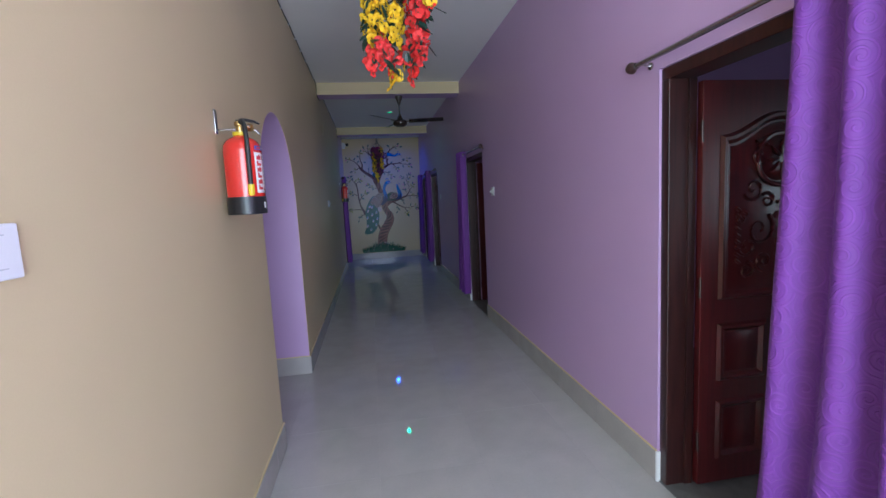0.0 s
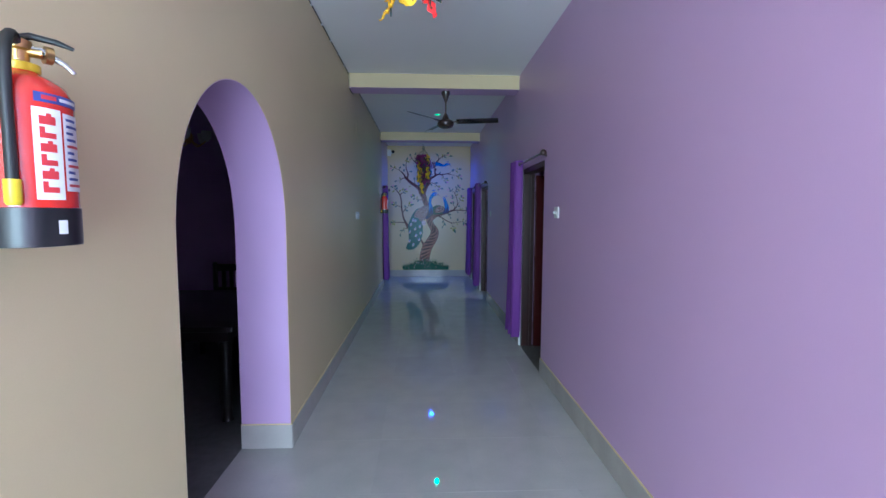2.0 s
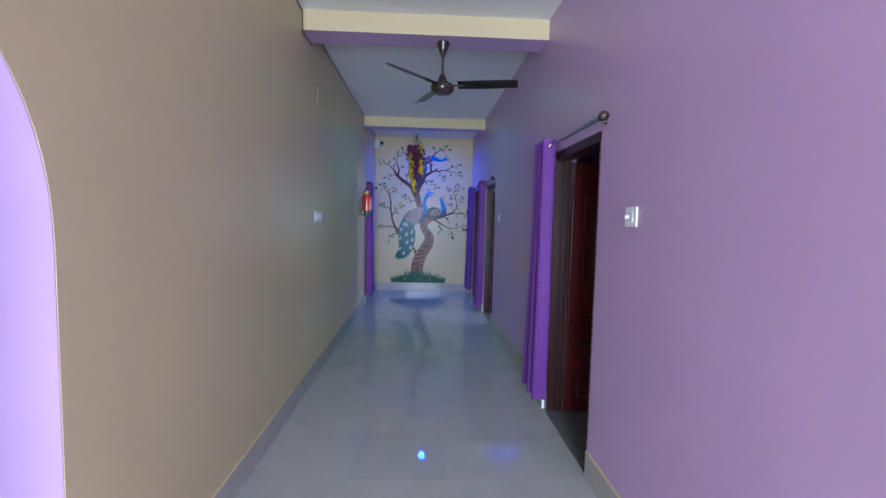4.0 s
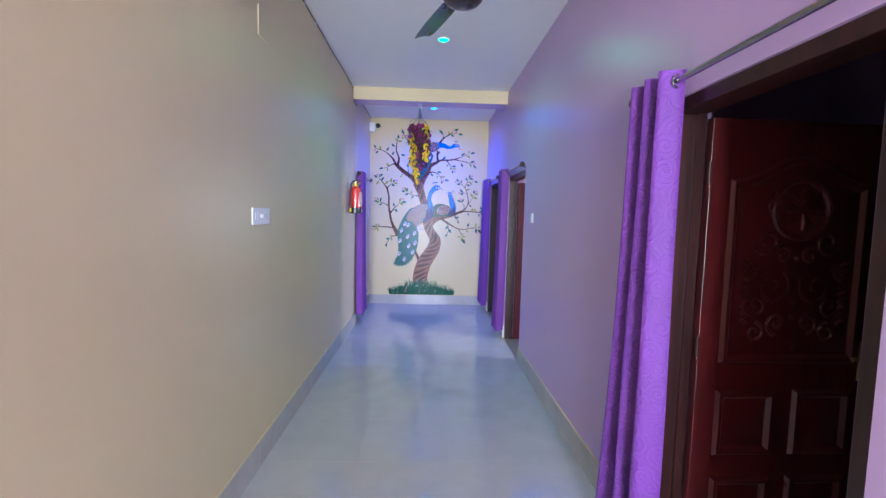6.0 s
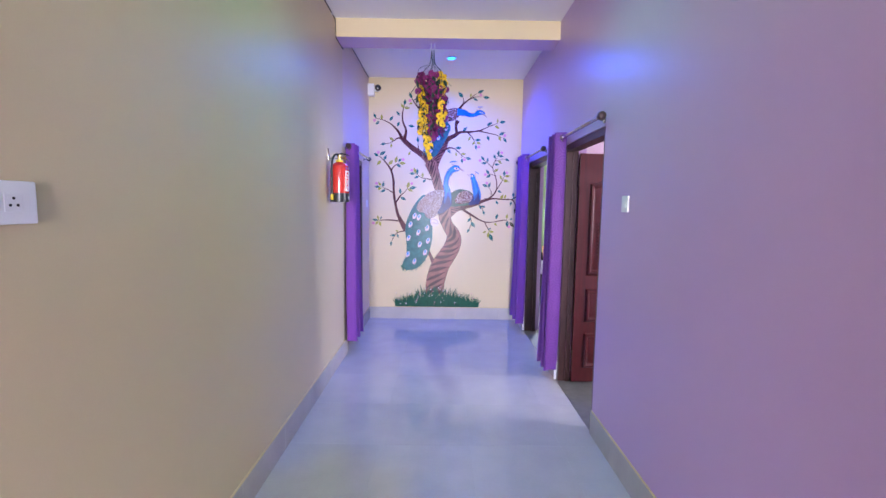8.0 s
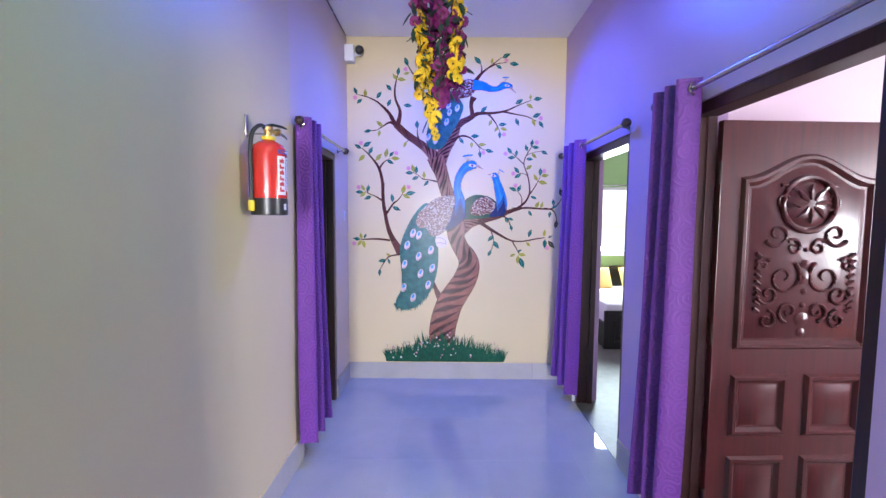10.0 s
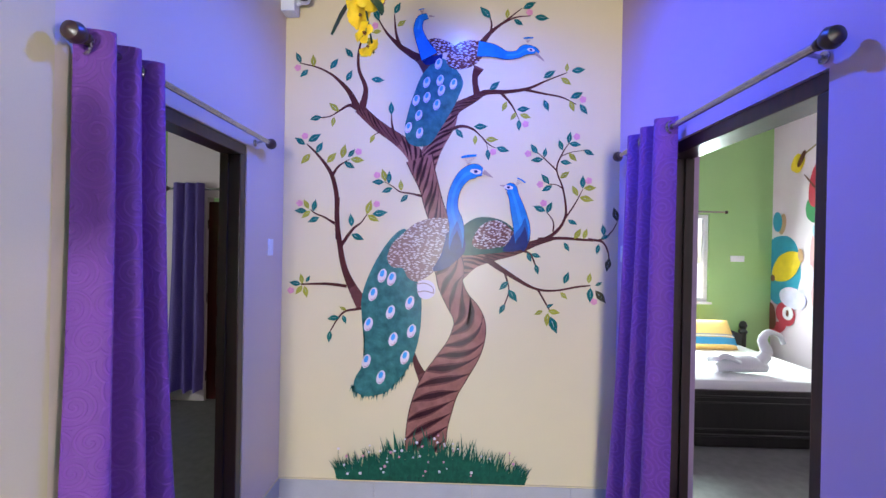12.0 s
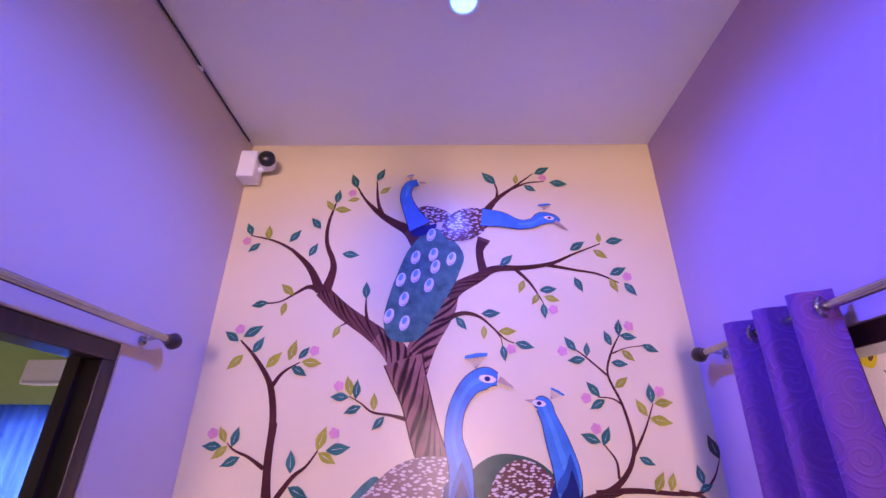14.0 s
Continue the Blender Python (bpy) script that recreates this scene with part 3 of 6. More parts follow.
# ---- skirting ----
def skirting(name, axis, fixed, a, b, side, label="beige polished tile skirting"):
    """Tiles 0.6 m long along a wall, with a thin cream bead over them."""
    ob = thing(name, Matrix.Identity(4), label, "skirting", "", "structure")
    at, t = a, 0.012
    while at < b - 0.01:
        to = min(at + 0.6, b)
        lo, hi = sorted((fixed, fixed + side * t))
        span = (lo, hi, at + 0.001, to - 0.001, 0.0, 0.162) if axis == "y" else (at + 0.001, to - 0.001, lo, hi, 0.0, 0.162)
        boxes("skirting_tile", SKIRT, span, parent=ob, bevel=0.0015)
        at = to
    lo, hi = sorted((fixed, fixed + side * 0.008))
    span = (lo, hi, a, b, 0.162, 0.169) if axis == "y" else (a, b, lo, hi, 0.162, 0.169)
    boxes("bead", ENDPAINT, span, parent=ob, label="pale cream sealant bead")
    return ob


ys = [YS, *[v for d in DOORS for v in d], YE - 0.012]
for a, b in zip(ys[::2], ys[1::2]):
    skirting("baseboard", "y", XR, a, b, -1)
for a, b in ((YS, ARCH0), (ARCH1, DOOR_L[0]), (DOOR_L[1], YE - 0.012)):
    skirting("baseboard", "y", XL, a, b, 1)
skirting("baseboard", "x", YE, XL, XR, -1)
for y, s in ((ARCH0 + 0.004, 1), (ARCH1 - 0.004, -1)):
    skirting("baseboard", "x", y, XL - ARCH_T, XL + 0.012, s)
for a, b in DOORS:
    structure(boxes("baseboard_return", WHITE, (XR - 0.012, XR + 0.010, b - 0.012, b - 0.001, 0, 0.165)), "white tile return beside a door frame")


# ---- fixtures on walls and ceiling ----
def plate(name, m, w, h, modules, label, group="switch plates"):
    """A wall plate: local x along the wall, y out of it, z up. modules: (x, z, kind)."""
    ob = thing(name, m, label, "switch" if "switch" in name else "plate", group)
    boxes("plate", WHITE, (-w / 2, w / 2, 0.001, 0.011, -h / 2, h / 2), parent=ob, bevel=0.003)
    for x, z, kind in modules:
        if kind == "rocker":
            bm = bmesh.new()
            box(bm, x - 0.011, x + 0.011, 0.010, 0.0145, z - 0.022, z + 0.022, 0.0015)
            bmesh.ops.rotate(bm, verts=bm.verts, cent=(x, 0.012, z), matrix=Matrix.Rotation(radians(4), 3, "X"))
            part("rocker", bm, WHITE, ob)
        elif kind == "knob":
            bm = bmesh.new()
            lathe(bm, [(0.014, 0.0), (0.013, 0.012), (0.010, 0.016), (0.001, 0.016)], 16, Matrix.Translation((x, 0.010, z)) @ pose(0, 0, 0, -90))
            box(bm, x - 0.003, x + 0.003, 0.024, 0.030, z - 0.012, z + 0.012, 0.001)
            part("knob", bm, GREYP, ob, "grey regulator knob", smooth=True)
        elif kind == "socket":
            boxes("socket_face", WHITE, (x - 0.022, x + 0.022, 0.010, 0.0125, z - 0.022, z + 0.022), parent=ob, bevel=0.001)
            for dx, dz in ((-0.009, -0.006), (0.009, -0.006), (0.0, 0.010)):
                bm = bmesh.new()
                lathe(bm, [(0.0035, 0.0), (0.0035, 0.0012), (0.001, 0.0012)], 10, Matrix.Translation((x + dx, 0.0122, z + dz)) @ pose(0, 0, 0, -90))
                part("pin_hole", bm, BLACKP, ob)
        elif kind == "line":
            boxes("gap", GREYP, (x - 0.020, x + 0.020, 0.0108, 0.0118, z - 0.001, z + 0.001), parent=ob)
    return ob


FACE_L = lambda y, z: pose(XL, y, z, 0, 0, -90)
FACE_R = lambda y, z: pose(XR, y, z, 0, 0, 90)
plate("switch_plate", FACE_L(1.06, 1.492), 0.20, 0.10, [(-0.045, 0.030, "line"), (-0.045, -0.030, "line"), (0.04, 0, "rocker")], "white wall switch plate on the cream wall")
plate("switch_plate", FACE_L(7.385, 1.562), 0.27, 0.10, [(0.095, 0, "rocker"), (0.02, 0, "knob"), (0.06, 0, "rocker"), (-0.075, 0, "socket")], "wide white switch and socket plate with a regulator knob")
plate("switch_plate", FACE_R(5.19, 1.603), 0.115, 0.098, [(-0.018, -0.002, "rocker"), (0.022, 0.0, "knob"), (0, 0.036, "line")], "small white switch plate with a regulator knob")
plate("switch_plate", FACE_R(8.985, 1.595), 0.085, 0.095, [(0.012, 0, "rocker"), (-0.015, 0, "rocker")], "small white switch plate on the lilac wall")
plate("switch_plate", FACE_L(12.266, 1.592), 0.060, 0.095, [(0, 0.005, "rocker")], "small white bell switch beside the bedroom door")
plate("switch_plate", FACE_R(12.36, 1.592), 0.060, 0.095, [(0, 0.005, "rocker")], "small white bell switch beside the bedroom door")
ob = thing("junction_box", FACE_L(7.44, 2.71), "flush junction box cover painted cream like the wall", "junction box")
boxes("cover", CREAM, (-0.075, 0.075, 0.0, 0.006, -0.085, 0.085), parent=ob, bevel=0.002)


def extinguisher(m, hose_turn, reach=0.13):
    """A wall-hung cylinder 0.155 m across; local origin at its foot, +x away from the wall."""
    ob = thing("fire_extinguisher", m, "red fire extinguisher with black base hung on a wall bracket", "fire extinguisher", "fire extinguishers")
    r = 0.077
    bm = bmesh.new()
    lathe(bm, [(r, 0.085), (r, 0.31), (r * 0.97, 0.335), (r * 0.84, 0.358), (r * 0.58, 0.374), (0.030, 0.382), (0.026, 0.392)], 40)
    part("cylinder", bm, RED, ob, "glossy red enamelled cylinder", smooth=True)
    bm = bmesh.new()
    lathe(bm, [(0.05, 0.0), (r + 0.001, 0.003), (r + 0.002, 0.012), (r + 0.002, 0.087), (r - 0.002, 0.089)], 40)
    part("base", bm, BLACKP, ob, "black plastic base", smooth=True)
    bm = bmesh.new()
    lathe(bm, [(0.027, 0.382), (0.031, 0.388), (0.031, 0.402), (0.024, 0.405)], 20)
    part("collar", bm, YELLOWP, ob, "yellow plastic collar", smooth=True)
    bm = bmesh.new()
    lathe(bm, [(0.016, 0.40), (0.016, 0.43), (0.021, 0.434), (0.021, 0.452), (0.010, 0.458)], 16)
    tube(bm, [(0.0, 0.0, 0.430), (0.03, 0.018, 0.430)], 0.010, 10)
    lathe(bm, [(0.002, 0), (0.019, 0.0), (0.019, 0.012), (0.002, 0.014)], 18, Matrix.Translation((0.03, 0.02, 0.43)) @ pose(0, 0, 0, -90, 0, -35))
    part("valve", bm, BRASS, ob, "brass valve with gauge", smooth=True)
    bm = bmesh.new()
    tube(bm, [(-0.012, 0, 0.455), (0.015, 0.010, 0.466), (0.05, 0.028, 0.460), (0.072, 0.040, 0.450)], [0.009, 0.008, 0.007, 0.004], 8)
    part("lever", bm, BLACKP, ob, "black squeeze lever", smooth=True)
    bm = bmesh.new()
    tube(bm, [(-0.005, 0, 0.438), (0.03, 0.018, 0.436), (0.058, 0.034, 0.414), (0.070, 0.042, 0.396)], [0.008, 0.008, 0.006, 0.004], 8)
    part("carry_handle", bm, CHROME, ob, "steel carry handle", smooth=True)
    a = radians(hose_turn)
    c, s = math.cos(a), math.sin(a)
    pts = smooth_path([(0.0, 0.0, 0.43), (0.035 * c, 0.035 * s, 0.455), (0.076 * c, 0.076 * s, 0.415), (0.090 * c, 0.090 * s, 0.33), (0.089 * c, 0.089 * s, 0.22), (0.090 * c, 0.090 * s, reach)], 6)
    bm = bmesh.new()
    tube(bm, pts, 0.0095, 10)
    part("hose", bm, RUBBER, ob, "black rubber hose", smooth=True)
    bm = bmesh.new()
    tube(bm, [(0.090 * c, 0.090 * s, reach + 0.015), (0.090 * c, 0.090 * s, reach - 0.032), (0.090 * c, 0.090 * s, reach - 0.038)], [0.013, 0.013, 0.010], 12)
    part("nozzle", bm, YELLOWP, ob, "yellow nozzle clip", smooth=True)

    def sticker(name, a0, a1, z0, z1, material, lift):
        bm = bmesh.new()
        n = 10
        rows = [[bm.verts.new(((r + lift) * math.cos(radians(a0 + (a1 - a0) * k / n)), (r + lift) * math.sin(radians(a0 + (a1 - a0) * k / n)), z)) for k in range(n + 1)] for z in (z0, z1)]
        for k in range(n):
            bm.faces.new((rows[0][k], rows[0][k + 1], rows[1][k + 1], rows[1][k]))
        part(name, bm, material, ob, smooth=True)

    sticker("label", -41, -7, 0.105, 0.300, LABEL, 0.0008)
    for k in range(6):
        z = 0.120 + 0.029 * k
        sticker("red_bar", -34, -15, z, z + 0.012 + 0.006 * (k % 2), LABELRED, 0.0016)
        sticker("red_bar", -34 + 8 * (k % 2), -28 + 8 * (k % 2), z + 0.012, z + 0.024, LABELRED, 0.0018)
    sticker("title_band", -38, 34, 0.312, 0.332, LABELBLUE, 0.0008)
    sticker("title_print", -30, -12, 0.318, 0.327, LABELRED, 0.0016)
    sticker("title_print", -8, 25, 0.319, 0.326, LABEL, 0.0016)
    sticker("instruction_label", -4, 32, 0.125, 0.296, LABEL, 0.0008)
    for k in range(11):
        z = 0.135 + 0.0145 * k
        sticker("text_bar", 0, 28 - 7 * (k % 3), z, z + 0.006, LABELBLUE if k > 7 or k % 3 else LABELRED, 0.0016)
    sticker("base_mark", -20, -8, 0.030, 0.060, LABEL, 0.0030)
    bm = bmesh.new()
    box(bm, -0.098, -0.092, -0.014, 0.014, 0.40, 0.515, 0.001)
    tube(bm, [(-0.095, 0, 0.418), (-0.03, 0, 0.418), (0.0, 0, 0.418)], 0.004, 8)
    part("wall_bracket", bm, CHROME, ob, "steel wall bracket", smooth=True)
    return ob


extinguisher(pose(XL + 0.103, 2.345, 1.520) @ Matrix.Diagonal((1.04, 1.04, 0.90, 1)), -62)
extinguisher(pose(XL + 0.103, 10.30, 1.590) @ Matrix.Diagonal((1.04, 1.04, 0.90, 1)), -122, 0.06)


def ceiling_fan(m, turn):
    ob = thing("ceiling_fan", m, "dark brown three-blade ceiling fan hung below a beam", "ceiling fan")
    bm = bmesh.new()
    lathe(bm, [(0.052, 0.0), (0.056, -0.006), (0.050, -0.035), (0.030, -0.085), (0.014, -0.128), (0.012, -0.130)], 24)
    part("canopy", bm, FANPAINT, ob, smooth=True)
    bm = bmesh.new()
    lathe(bm, [(0.0105, -0.10), (0.0105, -0.30)], 14)
    part("down_rod", bm, FANPAINT, ob, smooth=True)
    bm = bmesh.new()
    lathe(bm, [(0.013, -0.262), (0.018, -0.268), (0.040, -0.318), (0.048, -0.340), (0.030, -0.346)], 24)
    part("lower_canopy", bm, FANPAINT, ob, smooth=True)
    bm = bmesh.new()
    lathe(bm, [(0.04, -0.338), (0.082, -0.350), (0.100, -0.368), (0.104, -0.392), (0.098, -0.415), (0.080, -0.432), (0.045, -0.444), (0.002, -0.447)], 36)
    part("motor", bm, FANPAINT, ob, smooth=True)
    bm = bmesh.new()
    lathe(bm, [(0.030, -0.338), (0.030, -0.352)], 20)
    part("motor_ring", bm, CHROME, ob, "pale metal ring", smooth=True)
    for k in range(3):
        rot = Matrix.Rotation(radians(turn + 120 * k), 4, "Z")
        bm = bmesh.new()
        box(bm, 0.085, 0.20, -0.022, 0.022, -0.372, -0.366, 0.002)
        bmesh.ops.transform(bm, matrix=rot, verts=bm.verts)
        part("blade_arm", bm, FANPAINT, ob)
        bm = bmesh.new()
        rows = []
        for j in range(11):
            s = j / 10
            x = 0.135 + 0.515 * s
            half = 0.058 + 0.006 * math.sin(math.pi * s)
            if j == 10:
                half *= 0.86
            rows.append([bm.verts.new((x, half * q, -0.366 - 0.017 * q + 0.008 * (1 - q * q))) for q in (-1, -0.5, 0, 0.5, 1)])
        for a, b in zip(rows, rows[1:]):
            for i in range(4):
                bm.faces.new((a[i], a[i + 1], b[i + 1], b[i]))
        bmesh.ops.solidify(bm, geom=list(bm.faces), thickness=0.003)
        bmesh.ops.transform(bm, matrix=rot, verts=bm.verts)
        part("blade", bm, FANPAINT, ob, smooth=True)
    return ob


ceiling_fan(pose(0.580, 6.97, 3.095), 109)


def downlight(x, y, color, strength):
    ob = thing("downlight", pose(x, y, ZC), "round ceiling LED downlight glowing in colour", "ceiling light", "coloured downlights")
    bm = bmesh.new()
    pts = [(0.052 * math.cos(a), 0.052 * math.sin(a), -0.004) for a in [2 * math.pi * q / 32 for q in range(33)]]
    tube(bm, pts, 0.007, 8)
    part("rim", bm, WHITE, ob, "white trim ring", smooth=True)
    bm = bmesh.new()
    lathe(bm, [(0.046, -0.001), (0.046, -0.004), (0.036, -0.006), (0.001, -0.007)], 32)
    part("lens", bm, glow("lit lens", color, strength), ob, "glowing lens", smooth=True)
    return ob


downlight(0.543, 8.96, (0.0, 1.0, 0.30), 1.6)
downlight(0.492, 11.647, (0.0, 0.26, 1.0), 2.6)


def cctv():
    ob = thing("security_camera", pose(XL, 12.40, 3.08), "white corner-mounted security camera with black lens ball", "security camera")
    boxes("junction_case", WHITE, (0.001, 0.085, -0.045, 0.045, -0.075, 0.075), parent=ob, bevel=0.006)
    bm = bmesh.new()
    lathe(bm, [(0.012, 0.0), (0.036, 0.004), (0.040, 0.03), (0.038, 0.06), (0.034, 0.068)], 24, Matrix.Translation((0.125, 0.012, 0.02)) @ pose(0, 0, 0, 90, 0, 14))
    part("body", bm, WHITE, ob, smooth=True)
    bm = bmesh.new()
    lathe(bm, [(0.039, 0.052), (0.039, 0.074), (0.030, 0.086), (0.012, 0.092), (0.001, 0.092)], 24, Matrix.Translation((0.125, 0.012, 0.02)) @ pose(0, 0, 0, 90, 0, 14))
    part("lens", bm, BLACKP, ob, "glossy black lens face", smooth=True)
    bm = bmesh.new()
    tube(bm, [(0.08, 0.0, -0.01), (0.11, 0.012, 0.0), (0.125, 0.015, 0.01)], 0.014, 10)
    part("arm", bm, WHITE, ob, smooth=True)


cctv()


def ceiling_cable():
    ob = thing("cable", pose(XL, 5.0, ZC), "grey cable clipped along the wall below the ceiling", "cable")
    bm = bmesh.new()
    rng = random.Random(4)
    line = [(0.006, -6.6, -0.012)]
    for y in (2.58, 6.83, 10.615):
        line += [(0.006, y - 5.012, -0.012), (0.006, y - 5.010, -0.172), (0.006, y - 5 + 0.29, -0.174), (0.006, y - 5 + 0.292, -0.014)]
    line.append((0.006, 7.40, -0.014))
    full = []
    for a, b in zip(line, line[1:]):
        n = max(1, int((Vector(b) - Vector(a)).length / 0.2))
        for k in range(n):
            p = Vector(a).lerp(Vector(b), k / n)
            full.append((p.x + rng.uniform(0, 0.004), p.y, p.z - rng.uniform(0, 0.010)))
    full.append(line[-1])
    tube(bm, full, 0.0045, 6)
    part("sheath", bm, RUBBER, ob, "dark cable", smooth=True)
    for k in range(38):
        y = -6.4 + 0.36 * k
        if any(-0.03 < y + 5 - b < 0.31 for b in (2.58, 6.83, 10.615)):
            continue
        boxes("clip", WHITE, (0.0, 0.013, y - 0.012, y + 0.012, -0.026, -0.004), parent=ob)


ceiling_cable()


# ---- flower garlands ----
def flower_mesh(material, name, petals=5):
    """A silk flower: broad cupped petals in two whorls round a dark eye."""
    bm = bmesh.new()
    for k in range(petals):
        a, up = 2 * math.pi * k / petals, 0.0035 * (k % 2)
        rows = []
        for r, w, z in ((0.004, 0.004, 0.0), (0.012, 0.0120, 0.006), (0.021, 0.0165, 0.008), (0.028, 0.0140, 0.006), (0.032, 0.0060, 0.001)):
            rows.append([bm.verts.new((r * math.cos(a) - q * w * math.sin(a), r * math.sin(a) + q * w * math.cos(a), z + up + (0.003 if q else 0.0))) for q in (-1, 0, 1)])
        for p, q in zip(rows, rows[1:]):
            for i in range(2):
                bm.faces.new((p[i], p[i + 1], q[i + 1], q[i]))
    outer = len(bm.faces)
    lathe(bm, [(0.0042, 0.0), (0.0042, 0.0095), (0.0015, 0.0115)], 7)
    me = mesh(name, bm, [material, EYE], smooth=True)
    for p in me.polygons[outer:]:
        p.material_index = 1
    return me


def silk_leaf_mesh():
    bm = bmesh.new()
    rows = [[bm.verts.new((x, -w, 0.004)), bm.verts.new((x, 0, 0.0)), bm.verts.new((x, w, 0.004))] for x, w in ((0.0, 0.003), (0.02, 0.016), (0.042, 0.019), (0.062, 0.011), (0.076, 0.001))]
    for a, b in zip(rows, rows[1:]):
        for i in range(2):
            bm.faces.new((a[i], a[i + 1], b[i + 1], b[i]))
    return mesh("silk_leaf", bm, SILKLEAF)


FLOWERS = {k: flower_mesh(m, "silk_flower") for k, m in (("y", PETALY), ("r", PETALR), ("m", PETALM))}
LEAFMESH = silk_leaf_mesh()


def garland(x, y, ztop, ceiling, strands, label, seed):
    """Hanging strands of silk flowers below a double hook; strands: (dx, dy, length, colours) and, for one blown aside, how far its tip leans."""
    rng = random.Random(seed)
    ob = thing("flower_garland", pose(x, y, ceiling), label, "garland", "hanging garlands")
    bm = bmesh.new()
    for s in (-1, 1):
        tube(bm, smooth_path([(s * 0.016, 0, 0), (s * 0.016, 0, -0.03), (s * 0.024, 0, -0.045), (s * 0.014, 0, -0.055), (s * 0.006, 0, -0.045)], 4), 0.004, 6)
    part("hook", bm, WHITE, ob, "white ceiling hook", smooth=True)
    drop = ztop - ceiling
    for dx, dy, length, colours, *aside in strands:
        tip, dx = aside[0] if aside else 0.0, dx * 0.9
        bm = bmesh.new()
        path = smooth_path([(0.01 * (1 if dx > 0 else -1), 0, -0.05), (dx * 0.25, dy * 0.25, drop * 0.65), (dx, dy, drop), (dx * 1.05 + tip * 0.5, dy * 1.05, drop - length * 0.5), (dx * 0.95 + tip, dy * 0.95, drop - length)], 6)
        tube(bm, path, 0.0022, 5)
        strand = part("strand", bm, SILKLEAF, ob, "strand of silk flowers on a cord")
        n = int(length / 0.026)
        for k in range(n):
            s = (k + 0.5) / n
            p = Vector((dx * (1 + 0.05 * math.sin(3 * s)) + tip * s, dy, drop - length * s)) + Vector((rng.uniform(-0.022, 0.022), rng.uniform(-0.022, 0.022), rng.uniform(-0.01, 0.01)))
            turn = Euler((rng.uniform(50, 130) * math.pi / 180, 0, rng.uniform(0, 6.28)))
            c = colours[int(s * len(colours)) % len(colours)]
            size = rng.uniform(0.75, 1.12)
            piece("silk_flower", FLOWERS[c], strand, Matrix.LocRotScale(p, turn, (size,) * 3))
            if k % 3 and s < 0.9:
                q = p + Vector((rng.uniform(-0.012, 0.012), rng.uniform(-0.012, 0.012), rng.uniform(-0.01, 0.01)))
                piece("silk_leaf", LEAFMESH, strand, Matrix.LocRotScale(q, Euler((rng.uniform(-0.5, 0.5), rng.uniform(0.3, 1.4), rng.uniform(0, 6.28))), (rng.uniform(0.8, 1.2),) * 3))
    return ob


garland(0.27, 2.72, 2.86, 3.095, [(-0.15, -0.05, 0.50, "yyyyy"), (-0.09, 0.05, 0.50, "yyyyy"), (-0.12, 0.09, 0.52, "yyyyy"), (-0.03, -0.08, 0.48, "yyyyy"), (-0.06, 0.0, 0.71, "yyyyyrrry"), (-0.17, 0.02, 0.64, "yyyyyyrr"), (-0.10, -0.06, 0.62, "yyyyyyrr"), (0.01, 0.06, 0.64, "yyyyyyry"), (0.10, -0.06, 0.60, "rrrr"), (0.15, 0.05, 0.52, "rrrr"), (0.07, 0.03, 0.68, "rrrrrr"), (0.12, 0.09, 0.58, "rrrr"), (0.18, -0.01, 0.36, "ryyr")],
        "hanging garland of yellow and red silk flowers", 21)
garland(0.30, 10.755, 2.81, 3.095, [(-0.10, -0.05, 0.54, "myyyy"), (-0.155, -0.055, 0.79, "mmyyyyyy", 0.125), (-0.04, 0.06, 0.60, "mmym"), (-0.11, 0.03, 0.56, "mmmy"), (0.0, -0.10, 0.58, "mmmm"), (-0.03, 0.09, 0.60, "mmmm"), (0.03, -0.04, 0.62, "mmmm"), (0.09, -0.07, 0.50, "ymyy"), (0.11, 0.0, 0.56, "yymym"), (0.08, 0.08, 0.55, "mymm"), (0.12, 0.05, 0.48, "ymmm")],
        "hanging garland of yellow and magenta silk flowers", 34)

# ---- the painted mural on the end wall ----
mural = thing("mural", pose(0.42, YE, 0.17), "wall mural of a twisting tree with leaves and blue birds", "mural")
OX, OZ = 0.42, 0.17


def flat(name, outline, material, lift, label=""):
    bm = bmesh.new()
    bm.faces.new([bm.verts.new((x - OX, -lift, z - OZ)) for x, z in outline])
    bmesh.ops.triangulate(bm, faces=bm.faces)
    ob = part(name, bm, material, mural, label)
    if ob.data.polygons[0].normal.y > 0:
        ob.data.flip_normals()
    return ob


def ribbon(name, pts, material, lift, steps=5):
    """A painted stroke through (x, z, width)."""
    path = smooth_path(pts, steps)
    bm = bmesh.new()
    rows = []
    for i, p in enumerate(path):
        d = path[min(i + 1, len(path) - 1)][:2] - path[max(i - 1, 0)][:2]
        d = d / (np.linalg.norm(d) + 1e-9)
        n = np.array((-d[1], d[0])) * max(p[2], 0.002) / 2
        rows.append([bm.verts.new((p[0] + s * n[0] - OX, -lift, p[1] + s * n[1] - OZ)) for s in (-1, 1)])
    for a, b in zip(rows, rows[1:]):
        bm.faces.new((a[0], a[1], b[1], b[0]))
    ob = part(name, bm, material, mural)
    if ob.data.polygons[0].normal.y > 0:
        ob.data.flip_normals()
    return ob


def paint_branch(*pts):
    layer = 0.0020 + 0.00005 * len([c for c in mural.children if c.name.startswith("branch")])
    ob = ribbon("branch", pts, [BRANCH, BARKMID, BARK], layer)
    widths = [p[2] for p in smooth_path(pts, 5)]
    for face, w in zip(ob.data.polygons, widths):
        face.material_index = 0 if w < 0.055 else 1 if w < 0.085 else 2
    if widths[0] > 0.085:
        bark_bands(pts, layer, 0.22, 0.050)


